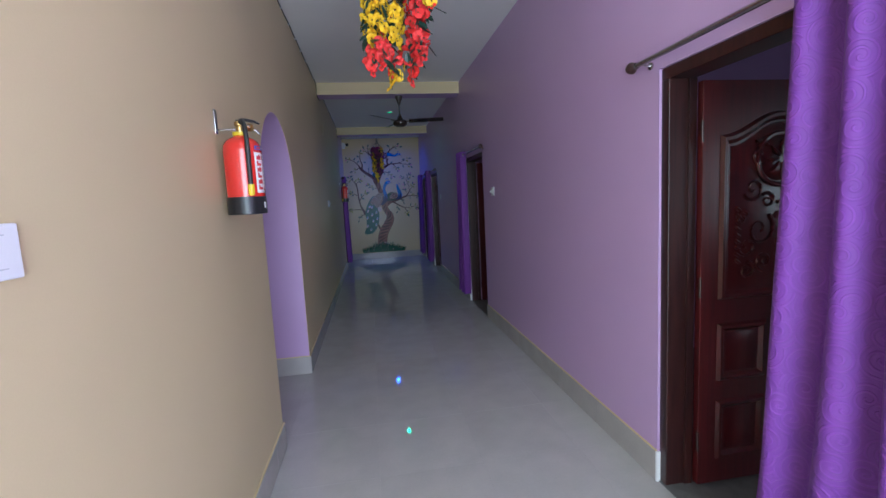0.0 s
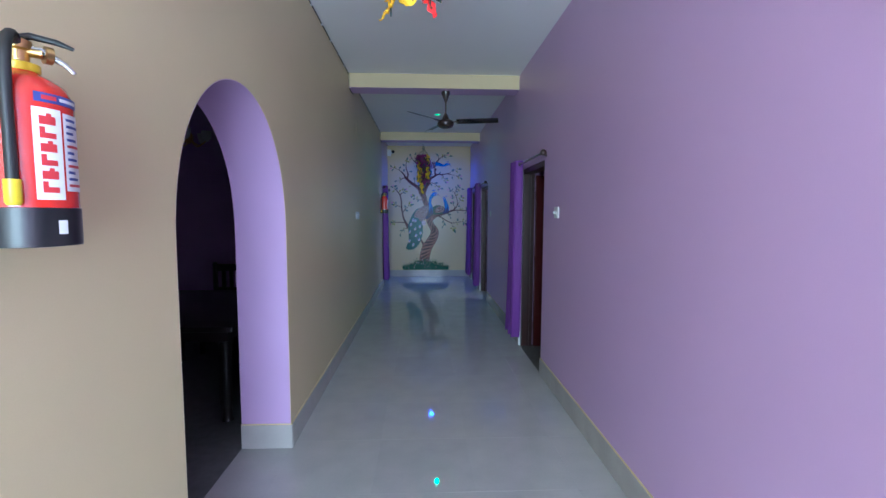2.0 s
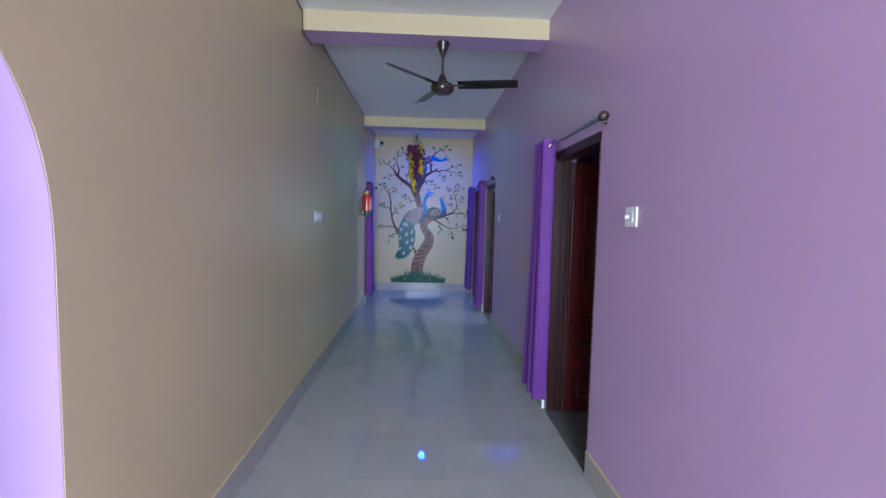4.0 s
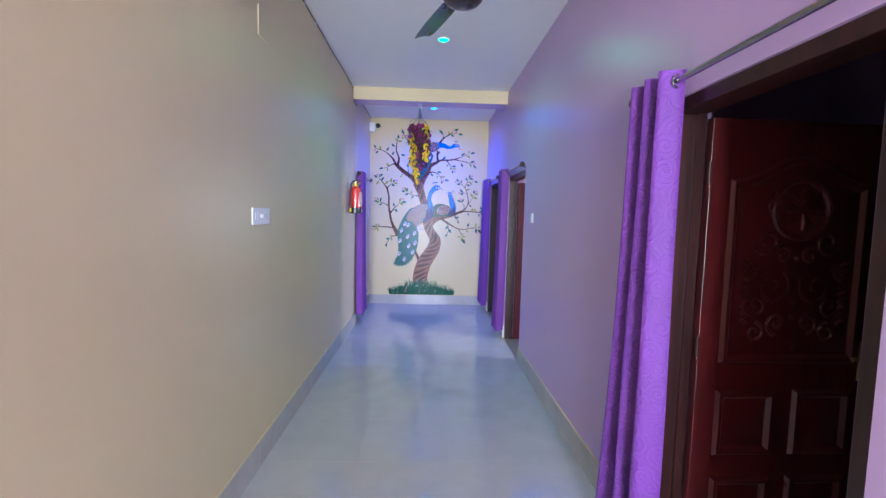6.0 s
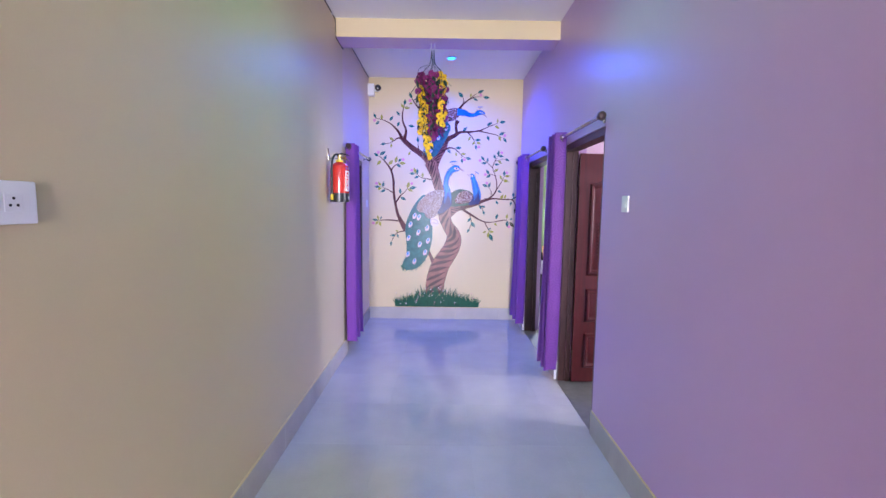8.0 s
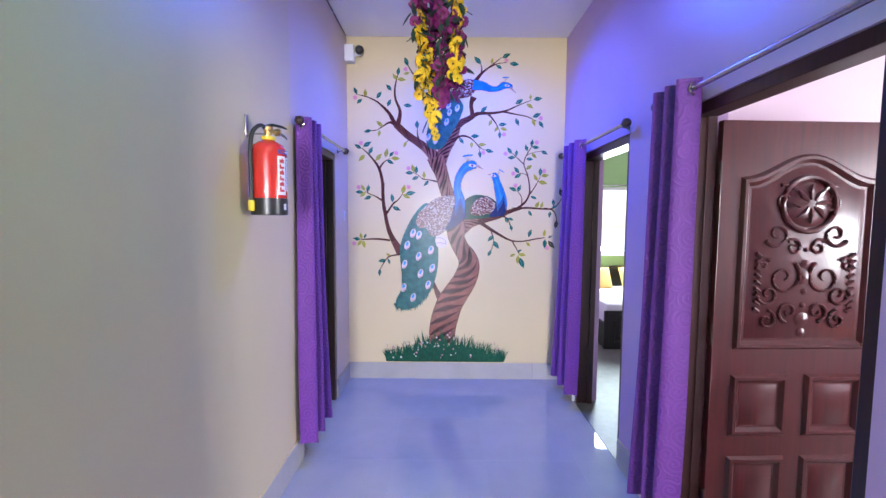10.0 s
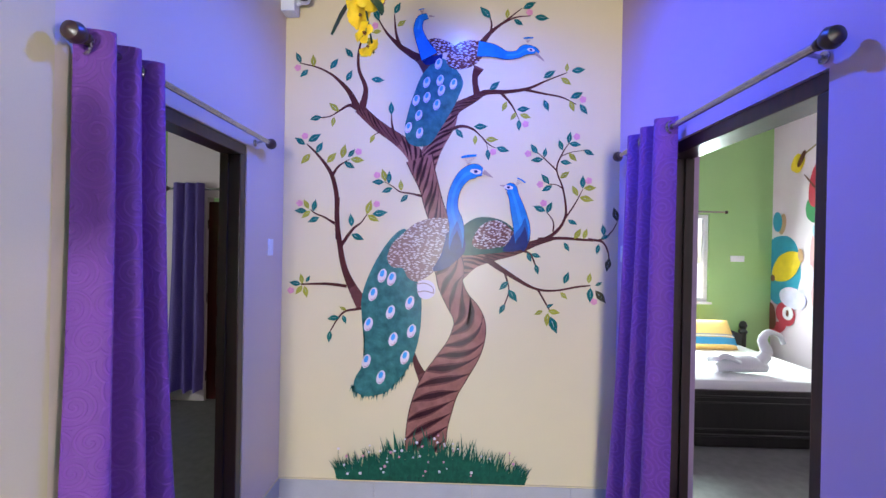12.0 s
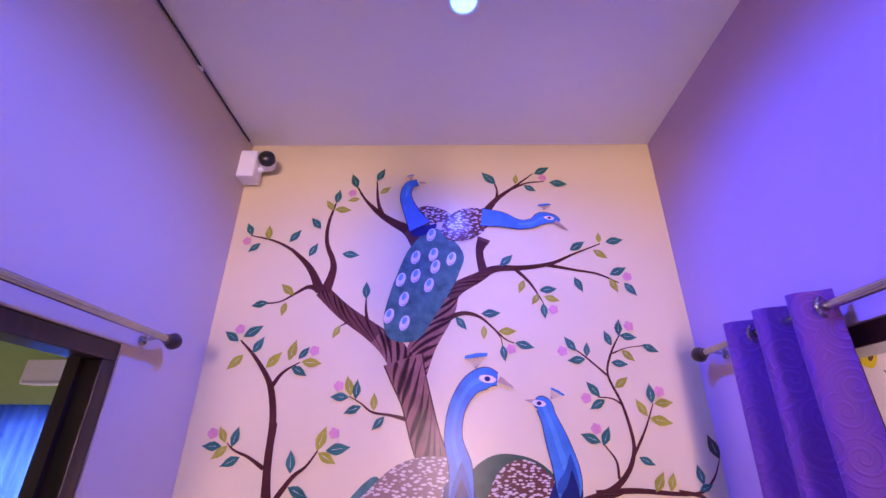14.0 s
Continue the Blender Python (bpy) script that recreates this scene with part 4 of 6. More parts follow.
def bark_bands(pts, lift, climb, step):
    """Dark bands, each with a softer border, that wind up a trunk or limb."""
    path = smooth_path(pts, 8)
    at = np.concatenate([[0], np.cumsum([np.linalg.norm(b[:2] - a[:2]) for a, b in zip(path, path[1:])])])

    def on(s, side):
        s = min(max(s, 0), at[-1])
        p = np.array([np.interp(s, at, [q[k] for q in path]) for k in range(3)])
        q = np.array([np.interp(min(s + 0.01, at[-1]), at, [v[k] for v in path]) for k in range(2)])
        o = np.array([np.interp(max(s - 0.01, 0), at, [v[k] for v in path]) for k in range(2)])
        d = (q - o) / (np.linalg.norm(q - o) + 1e-9)
        return p[:2] + np.array((-d[1], d[0])) * side * p[2] / 2

    rng = random.Random(len(pts))
    s = 0.02 - climb / 2
    while s < at[-1] + climb / 2:
        thick, rise = step * rng.uniform(0.30, 0.48), -climb * rng.uniform(0.85, 1.15)
        shift = rng.uniform(-0.3, 0.3)
        for name, wide, material, up in (("bark_shade", 1.8, BARKMID, 0.0007), ("bark_band", 1.0, BARKDK, 0.0013)):
            lo, hi = [], []
            for k in range(13):
                u = -0.98 + 1.96 * k / 12
                mid = s + rise * (0.62 * u - 0.12 * u * abs(u)) + 0.10 * climb * math.sin(2.4 * u + 0.5 + shift)
                t = wide * thick * (0.12 + 0.88 * max(0.0, 1 - abs(u + 0.15 + 0.4 * shift) ** 1.6))
                if -0.01 < mid < at[-1] + 0.01:
                    lo.append(on(mid - t / 2, u))
                    hi.append(on(mid + t / 2, u))
            if len(lo) > 2:
                flat(name, lo + hi[::-1], material, lift + up)
        s += step * rng.uniform(0.85, 1.15)


def paint_trunk(lift, climb, step, *pts):
    """A trunk with dark bark bands that wind round it and a fine dark edge."""
    ribbon("trunk_edge", [(x, z, w + 0.010) for x, z, w in pts], BARKDK, lift - 0.0003, 8)
    ribbon("trunk", pts, BARK, lift, 8)
    bark_bands(pts, lift, climb, step)


LEAFPAINT = {"teal": TEAL, "olive": OLIVE, "dark": DKLEAF}


def paint_leaf(kind, x0, z0, x1, z1):
    d = Vector((x1 - x0, z1 - z0))
    n = Vector((-d.y, d.x)) * 0.24
    a = Vector((x0, z0))
    side = [(0.0, 0.0), (0.18, 0.55), (0.40, 0.95), (0.62, 0.78), (0.85, 0.28)]
    up = [a + d * s + n * w for s, w in side]
    dn = [a + d * s - n * w for s, w in side[1:]]
    flat("leaf", [*up, a + d, *dn[::-1]], LEAFPAINT[kind], 0.0045)
    q = n * 0.05
    flat("leaf_vein", [a + d * 0.25 - q, a + d * 0.8, a + d * 0.25 + q], VEIN, 0.0058)


def paint_blossom(x, z):
    pts = []
    for k in range(30):
        r = 0.021 * (0.80 + 0.22 * abs(math.sin(2.5 * 2 * math.pi * k / 30)))
        pts.append((x + r * math.cos(2 * math.pi * k / 30), z + r * math.sin(2 * math.pi * k / 30)))
    flat("blossom", pts, PINK, 0.0045)


def paint_shape(name, material, lift, *pts):
    closed = [np.array(p) for p in pts]
    out, n = [], len(closed)
    for i in range(n):
        a, b, c, d = closed[i - 1], closed[i], closed[(i + 1) % n], closed[(i + 2) % n]
        for s in range(5):
            t = s / 5
            out.append(0.5 * (2 * b + (c - a) * t + (2 * a - 5 * b + 4 * c - d) * t * t + (3 * b - a - 3 * c + d) * t**3))
    flat(name, out, material, lift)


def paint_neck(*pts):
    ribbon("neck_edge", [(x, z, w + 0.007) for x, z, w in pts], NAVY, 0.0097, 8)
    ribbon("neck", pts, BIRDBLUE, 0.0100, 8)
    ribbon("neck_light", [(x, z, w * 0.26) for x, z, w in pts[2:-1]], BIRDPALE, 0.0103, 8)


def paint_loop_line(*pts):
    ribbon("loop_line", pts, HORN, 0.0100, 4)


def paint_neck_shade(*pts):
    """The neck darkens to navy where it meets the body, in two steps."""
    ribbon("neck_shade", pts, BIRDDEEP, 0.0106, 6)
    ribbon("neck_foot", [(x, z - 0.050, w * 0.92) for x, z, w in pts[:-1]] + [(pts[-1][0], pts[-1][1] - 0.055, 0.004)], NAVY, 0.0108, 6)


def paint_face_patch(x, z, r):
    pts = [(x + 1.7 * r * math.cos(a), z + 0.75 * r * math.sin(a) - 0.2 * r * math.cos(a)) for a in [2 * math.pi * k / 16 for k in range(16)]]
    flat("face_patch", pts, SPOT, 0.0112)
    flat("face_mark", [(x + 0.62 * r * math.cos(a), z + 0.5 * r * math.sin(a)) for a in [2 * math.pi * k / 10 for k in range(10)]], NAVY, 0.0120)


def paint_beak(*pts):
    ribbon("beak", pts, HORN, 0.0108, 3)


def paint_crest(a, b, c):
    a, b, c = Vector(a), Vector(b), Vector(c)
    for k in range(6):
        e = b.lerp(c, k / 5)
        q = Vector((0.0012, 0))
        flat("crest_quill", [a - q, a + q, e + q, e - q], HORN, 0.0095)
    up = (b + c) / 2 - a
    up = up.normalized() * (b - c).length * 0.22
    out = (c - b) * 0.08
    flat("crest_tip", [b - out - up * 0.3, c + out - up * 0.3, c + out + up * 0.4, (b + c) / 2 + up * 0.7, b - out + up * 0.4], BIRDBLUE, 0.0105)


def paint_eye_spot(x, z, r):
    def oval(name, s, dz, material, lift):
        flat(name, [(x + 0.72 * r * s * math.cos(a) + 0.25 * r * s * math.sin(a), z + dz * r + 1.15 * r * s * math.sin(a)) for a in [2 * math.pi * k / 18 for k in range(18)]], material, lift)
    oval("eye_spot", 1.0, 0.0, SPOT, 0.0082)
    oval("spot_ring", 0.55, -0.42, SPOTRED, 0.0088)
    oval("spot_middle", 0.62, -0.12, SPOT, 0.0094)
    oval("spot_centre", 0.50, 0.36, SPOTBLUE, 0.0100)


def paint_fringe(seed, count, size, *pts):
    """Ragged feather tips along a line."""
    rng = random.Random(seed)
    path = smooth_path(pts, 12)
    for _ in range(count):
        p = path[rng.randrange(len(path))]
        x, z, w = p[0] + rng.uniform(-0.01, 0.01), p[1] + 0.02, rng.uniform(0.004, 0.008)
        lean, drop = rng.uniform(-0.02, 0.006), size * rng.uniform(0.5, 1.1)
        flat("feather_tip", [(x - w, z), (x + w, z), (x + lean, z - 0.02 - drop)], TAIL, 0.0072)


paint_branch((0.285, 2.060, 0.118), (0.210, 2.188, 0.102), (0.111, 2.270, 0.076), (-0.017, 2.357, 0.068), (-0.131, 2.459, 0.064))
paint_branch((-0.131, 2.459, 0.040), (-0.190, 2.474, 0.020), (-0.248, 2.441, 0.012), (-0.305, 2.406, 0.007), (-0.365, 2.396, 0.008))
paint_branch((-0.135, 2.454, 0.045), (-0.194, 2.561, 0.030), (-0.271, 2.639, 0.018), (-0.321, 2.674, 0.013), (-0.397, 2.708, 0.010), (-0.501, 2.732, 0.005))
paint_branch((-0.112, 2.449, 0.050), (-0.089, 2.575, 0.030), (-0.132, 2.688, 0.020), (-0.138, 2.790, 0.016), (-0.114, 2.907, 0.008))
paint_branch((0.091, 2.298, 0.019), (0.076, 2.365, 0.012), (0.073, 2.423, 0.005))
paint_branch((0.000, 2.312, 0.009), (-0.034, 2.292, 0.004))
paint_branch((0.330, 2.617, 0.076), (0.256, 2.746, 0.057), (0.180, 2.797, 0.041), (0.110, 2.845, 0.029), (0.032, 2.924, 0.014), (-0.016, 3.001, 0.008))
paint_branch((0.125, 2.827, 0.024), (0.093, 2.913, 0.016), (0.079, 3.036, 0.006))
paint_branch((0.280, 2.066, 0.118), (0.331, 2.218, 0.113), (0.415, 2.365, 0.102), (0.460, 2.455, 0.070), (0.572, 2.521, 0.050), (0.649, 2.562, 0.034), (0.778, 2.567, 0.024), (0.907, 2.589, 0.018), (1.015, 2.637, 0.010), (1.141, 2.688, 0.005))
paint_branch((0.886, 2.581, 0.019), (1.006, 2.557, 0.012), (1.110, 2.537, 0.010), (1.198, 2.495, 0.005))
paint_branch((0.598, 2.529, 0.045), (0.580, 2.645, 0.036), (0.604, 2.716, 0.064))
paint_branch((0.739, 2.562, 0.019), (0.803, 2.492, 0.012), (0.854, 2.399, 0.004))
paint_branch((0.619, 2.863, 0.038), (0.672, 2.929, 0.025), (0.752, 2.993, 0.014), (0.859, 3.077, 0.005))
paint_branch((0.738, 2.982, 0.014), (0.823, 3.021, 0.009), (0.911, 3.031, 0.005))
paint_branch((0.669, 2.923, 0.016), (0.676, 2.976, 0.011), (0.665, 3.022, 0.006))
paint_branch((0.408, 2.315, 0.025), (0.494, 2.353, 0.020), (0.567, 2.340, 0.014), (0.618, 2.299, 0.009), (0.674, 2.244, 0.007), (0.715, 2.223, 0.004))
paint_branch((0.637, 2.279, 0.007), (0.660, 2.244, 0.004), (0.665, 2.208, 0.004))
paint_branch((0.285, 1.918, 0.019), (0.206, 1.936, 0.011), (0.134, 1.947, 0.009), (0.088, 1.979, 0.006), (0.036, 2.008, 0.004))
paint_branch((-0.244, 1.648, 0.030), (-0.253, 1.798, 0.030), (-0.258, 1.919, 0.028), (-0.282, 2.024, 0.027), (-0.316, 2.090, 0.021), (-0.382, 2.170, 0.014), (-0.449, 2.233, 0.007))
paint_branch((-0.285, 2.042, 0.020), (-0.248, 2.098, 0.013), (-0.181, 2.142, 0.004))
paint_branch((-0.265, 1.744, 0.017), (-0.331, 1.783, 0.011), (-0.388, 1.805, 0.008), (-0.423, 1.832, 0.004))
paint_branch((-0.228, 1.604, 0.024), (-0.154, 1.711, 0.017), (-0.105, 1.751, 0.010), (-0.065, 1.807, 0.006))
paint_branch((0.949, 1.648, 0.025), (1.048, 1.685, 0.023), (1.111, 1.741, 0.019), (1.144, 1.807, 0.015), (1.147, 1.876, 0.013), (1.127, 1.984, 0.011), (1.088, 2.097, 0.009), (1.116, 2.187, 0.009), (1.167, 2.271, 0.004))
paint_branch((1.088, 2.091, 0.009), (1.017, 2.158, 0.007), (0.963, 2.204, 0.005))
paint_branch((1.129, 1.980, 0.009), (1.092, 2.003, 0.006), (1.036, 2.009, 0.005))
paint_branch((1.130, 1.779, 0.013), (1.200, 1.886, 0.008), (1.250, 1.985, 0.004))
paint_branch((1.074, 1.717, 0.011), (1.073, 1.779, 0.008), (1.034, 1.837, 0.004))
paint_branch((1.118, 2.182, 0.007), (1.180, 2.205, 0.004), (1.252, 2.215, 0.004))
paint_branch((0.983, 1.670, 0.023), (1.129, 1.680, 0.019), (1.343, 1.671, 0.012), (1.419, 1.716, 0.008), (1.461, 1.787, 0.004))
paint_branch((-0.252, 1.906, 0.030), (-0.252, 1.759, 0.030), (-0.231, 1.613, 0.034), (-0.206, 1.487, 0.038), (-0.163, 1.381, 0.051), (-0.083, 1.242, 0.085))
paint_branch((-0.184, 1.360, 0.021), (-0.311, 1.372, 0.017), (-0.468, 1.366, 0.009))
paint_branch((-0.091, 1.225, 0.017), (-0.193, 1.203, 0.013), (-0.243, 1.147, 0.009), (-0.282, 1.079, 0.007))
paint_branch((0.448, 1.450, 0.169), (0.574, 1.536, 0.118), (0.700, 1.566, 0.076), (0.846, 1.601, 0.059), (0.972, 1.649, 0.038), (1.076, 1.679, 0.025))
paint_branch((1.286, 1.677, 0.017), (1.371, 1.661, 0.013), (1.405, 1.606, 0.009), (1.415, 1.552, 0.008))
paint_branch((0.658, 1.553, 0.038), (0.785, 1.470, 0.030), (0.955, 1.375, 0.017), (1.082, 1.359, 0.012), (1.229, 1.386, 0.012), (1.305, 1.395, 0.008))
paint_branch((0.785, 1.462, 0.013), (0.812, 1.357, 0.008), (0.784, 1.259, 0.008))
paint_branch((0.989, 1.362, 0.013), (1.063, 1.236, 0.008))
paint_branch((0.859, 1.601, 0.016), (0.935, 1.581, 0.012), (0.979, 1.489, 0.009))
paint_branch((0.224, 0.981, 0.021), (0.263, 0.874, 0.043), (0.319, 0.768, 0.076))
paint_trunk(0.0050, 0.26, 0.062, (0.249, 2.155, 0.161), (0.270, 2.092, 0.142), (0.310, 1.985, 0.116), (0.346, 1.861, 0.113), (0.391, 1.745, 0.115))
paint_trunk(0.0054, 0.24, 0.098, (0.388, 1.618, 0.185), (0.424, 1.549, 0.179), (0.447, 1.473, 0.174), (0.455, 1.386, 0.148), (0.499, 1.289, 0.144), (0.557, 1.203, 0.170), (0.576, 1.116, 0.196), (0.544, 0.995, 0.213), (0.463, 0.861, 0.228), (0.395, 0.750, 0.240), (0.350, 0.617, 0.249), (0.326, 0.496, 0.245), (0.320, 0.354, 0.245))
paint_leaf("teal", -0.493, 2.732, -0.525, 2.798)
paint_leaf("teal", -0.447, 2.691, -0.498, 2.644)
paint_leaf("teal", -0.311, 2.696, -0.262, 2.761)
paint_leaf("teal", -0.209, 2.622, -0.174, 2.691)
paint_leaf("teal", -0.171, 2.767, -0.221, 2.827)
paint_leaf("teal", -0.111, 2.907, -0.100, 2.985)
paint_leaf("teal", -0.056, 2.636, 0.027, 2.628)
paint_leaf("teal", -0.360, 2.401, -0.434, 2.383)
paint_leaf("teal", 0.073, 2.418, 0.069, 2.499)
paint_leaf("teal", -0.015, 2.994, -0.047, 3.077)
paint_leaf("teal", 0.079, 3.036, 0.116, 3.109)
paint_leaf("teal", -0.457, 2.228, -0.523, 2.271)
paint_leaf("teal", -0.440, 2.247, -0.359, 2.296)
paint_leaf("teal", -0.388, 2.177, -0.348, 2.248)
paint_leaf("teal", -0.190, 2.154, -0.148, 2.205)
paint_leaf("teal", -0.215, 2.124, -0.146, 2.086)
paint_leaf("teal", -0.441, 1.820, -0.519, 1.820)
paint_leaf("teal", -0.401, 1.817, -0.386, 1.893)
paint_leaf("teal", -0.362, 1.782, -0.434, 1.749)
paint_leaf("teal", -0.035, 1.806, 0.062, 1.820)
paint_leaf("teal", -0.159, 1.727, -0.169, 1.809)
paint_leaf("teal", -0.162, 1.682, -0.081, 1.646)
paint_leaf("teal", 0.064, 1.996, 0.066, 2.074)
paint_leaf("teal", 0.036, 2.004, -0.042, 2.004)
paint_leaf("teal", 0.089, 1.969, 0.020, 1.941)
paint_leaf("teal", 0.184, 1.931, 0.137, 1.880)
paint_leaf("teal", 0.670, 3.015, 0.602, 3.085)
paint_leaf("teal", 0.865, 3.074, 0.944, 3.114)
paint_leaf("teal", 0.936, 3.024, 1.026, 3.014)
paint_leaf("teal", 0.809, 3.008, 0.868, 2.972)
paint_leaf("teal", 0.671, 2.575, 0.733, 2.631)
paint_leaf("teal", 0.996, 2.653, 1.070, 2.699)
paint_leaf("teal", 1.165, 2.696, 1.251, 2.708)
paint_leaf("teal", 1.161, 2.532, 1.240, 2.568)
paint_leaf("teal", 1.219, 2.496, 1.267, 2.433)
paint_leaf("teal", 1.002, 2.521, 1.032, 2.450)
paint_leaf("teal", 0.840, 2.458, 0.920, 2.466)
paint_leaf("teal", 0.852, 2.399, 0.855, 2.329)
paint_leaf("teal", 0.579, 2.351, 0.665, 2.354)
paint_leaf("teal", 0.469, 2.337, 0.516, 2.279)
paint_leaf("teal", 0.718, 2.225, 0.799, 2.204)
paint_leaf("teal", 0.665, 2.215, 0.673, 2.146)
paint_leaf("teal", 0.970, 2.191, 0.926, 2.252)
paint_leaf("teal", 1.011, 2.168, 1.019, 2.229)
paint_leaf("teal", 1.005, 2.158, 0.929, 2.151)
paint_leaf("teal", 1.120, 2.214, 1.097, 2.280)
paint_leaf("teal", 1.155, 2.257, 1.167, 2.329)
paint_leaf("teal", 1.160, 2.257, 1.234, 2.248)
paint_leaf("teal", 1.248, 2.219, 1.313, 2.187)
paint_leaf("teal", 1.108, 2.145, 1.178, 2.137)
paint_leaf("teal", 1.044, 2.009, 0.995, 2.069)
paint_leaf("teal", 1.062, 1.999, 0.997, 1.962)
paint_leaf("teal", 1.246, 1.985, 1.247, 2.064)
paint_leaf("teal", 1.024, 1.842, 0.948, 1.873)
paint_leaf("teal", 1.031, 1.831, 1.063, 1.901)
paint_leaf("teal", 1.160, 1.792, 1.218, 1.764)
paint_leaf("teal", 1.382, 1.700, 1.371, 1.770)
paint_leaf("olive", -0.413, 2.708, -0.418, 2.785)
paint_leaf("olive", -0.120, 2.867, -0.160, 2.924)
paint_leaf("olive", -0.116, 2.874, -0.034, 2.867)
paint_leaf("olive", -0.252, 2.435, -0.315, 2.488)
paint_leaf("olive", -0.281, 2.401, -0.292, 2.338)
paint_leaf("olive", -0.030, 2.297, -0.057, 2.241)
paint_leaf("olive", 0.001, 2.933, -0.058, 2.920)
paint_leaf("olive", 0.098, 2.961, 0.153, 3.000)
paint_leaf("olive", -0.424, 2.172, -0.484, 2.108)
paint_leaf("olive", -0.321, 2.117, -0.262, 2.184)
paint_leaf("olive", -0.229, 2.147, -0.208, 2.236)
paint_leaf("olive", -0.176, 2.142, -0.088, 2.136)
paint_leaf("olive", -0.428, 1.832, -0.461, 1.892)
paint_leaf("olive", -0.417, 1.822, -0.473, 1.773)
paint_leaf("olive", -0.069, 1.805, -0.041, 1.895)
paint_leaf("olive", -0.064, 1.800, 0.009, 1.761)
paint_leaf("olive", 0.045, 2.008, 0.022, 2.087)
paint_leaf("olive", 0.140, 1.952, 0.138, 2.022)
paint_leaf("olive", 0.768, 3.015, 0.774, 3.074)
paint_leaf("olive", 1.136, 2.691, 1.139, 2.746)
paint_leaf("olive", 1.102, 2.656, 1.166, 2.612)
paint_leaf("olive", 1.159, 2.516, 1.186, 2.448)
paint_leaf("olive", 0.776, 2.508, 0.749, 2.445)
paint_leaf("olive", 0.836, 2.442, 0.802, 2.391)
paint_leaf("olive", 0.857, 2.430, 0.926, 2.409)
paint_leaf("olive", 0.590, 2.299, 0.587, 2.237)
paint_leaf("olive", 0.651, 2.274, 0.729, 2.275)
paint_leaf("olive", 1.158, 2.198, 1.208, 2.148)
paint_leaf("olive", 1.108, 2.044, 1.167, 2.087)
paint_leaf("olive", 1.219, 1.937, 1.182, 2.003)
paint_leaf("olive", 1.254, 1.985, 1.331, 1.990)
paint_leaf("olive", 1.228, 1.931, 1.315, 1.911)
paint_leaf("olive", 1.257, 1.678, 1.279, 1.742)
paint_leaf("dark", 1.461, 1.787, 1.434, 1.874)
paint_leaf("teal", -0.468, 1.366, -0.544, 1.378)
paint_leaf("teal", -0.438, 1.379, -0.412, 1.422)
paint_leaf("teal", -0.282, 1.083, -0.290, 1.010)
paint_leaf("teal", -0.226, 1.169, -0.303, 1.155)
paint_leaf("teal", -0.205, 1.182, -0.184, 1.127)
paint_leaf("teal", 1.140, 1.654, 1.174, 1.600)
paint_leaf("teal", 0.807, 1.411, 0.753, 1.356)
paint_leaf("teal", 0.808, 1.361, 0.864, 1.285)
paint_leaf("teal", 0.788, 1.272, 0.755, 1.208)
paint_leaf("teal", 0.918, 1.589, 0.944, 1.531)
paint_leaf("teal", 0.943, 1.581, 1.003, 1.561)
paint_leaf("teal", 0.970, 1.518, 0.988, 1.455)
paint_leaf("teal", 1.064, 1.202, 1.108, 1.096)
paint_leaf("teal", 1.042, 1.257, 1.084, 1.279)
paint_leaf("teal", 1.145, 1.402, 1.173, 1.478)
paint_leaf("teal", 1.305, 1.382, 1.303, 1.289)
paint_leaf("teal", 1.334, 1.395, 1.376, 1.417)
paint_leaf("teal", 1.350, 1.648, 1.339, 1.585)
paint_leaf("teal", 1.362, 1.681, 1.416, 1.703)
paint_leaf("olive", -0.459, 1.370, -0.472, 1.434)
paint_leaf("olive", -0.459, 1.358, -0.502, 1.302)
paint_leaf("olive", -0.446, 1.358, -0.430, 1.282)
paint_leaf("olive", -0.184, 1.212, -0.227, 1.233)
paint_leaf("olive", 1.202, 1.676, 1.243, 1.743)
paint_leaf("olive", 1.021, 1.236, 0.967, 1.210)
paint_leaf("olive", 1.051, 1.236, 1.127, 1.224)
paint_leaf("olive", 1.051, 1.223, 1.044, 1.138)
paint_leaf("olive", 1.292, 1.407, 1.303, 1.475)
paint_leaf("olive", 1.124, 1.351, 1.167, 1.309)
paint_leaf("dark", 1.335, 1.366, 1.400, 1.290)
paint_leaf("dark", 1.415, 1.564, 1.400, 1.480)
paint_blossom(-0.512, 2.702)
paint_blossom(-0.037, 2.965)
paint_blossom(-0.460, 2.281)
paint_blossom(-0.126, 2.189)
paint_blossom(-0.485, 1.866)
paint_blossom(-0.008, 1.869)
paint_blossom(-0.009, 2.047)
paint_blossom(0.905, 3.051)
paint_blossom(1.238, 2.524)
paint_blossom(0.893, 2.371)
paint_blossom(0.700, 2.199)
paint_blossom(0.913, 2.191)
paint_blossom(1.205, 2.298)
paint_blossom(0.989, 2.005)
paint_blossom(1.282, 2.031)
paint_blossom(1.012, 1.891)
paint_blossom(-0.531, 1.327)
paint_blossom(1.328, 1.298)
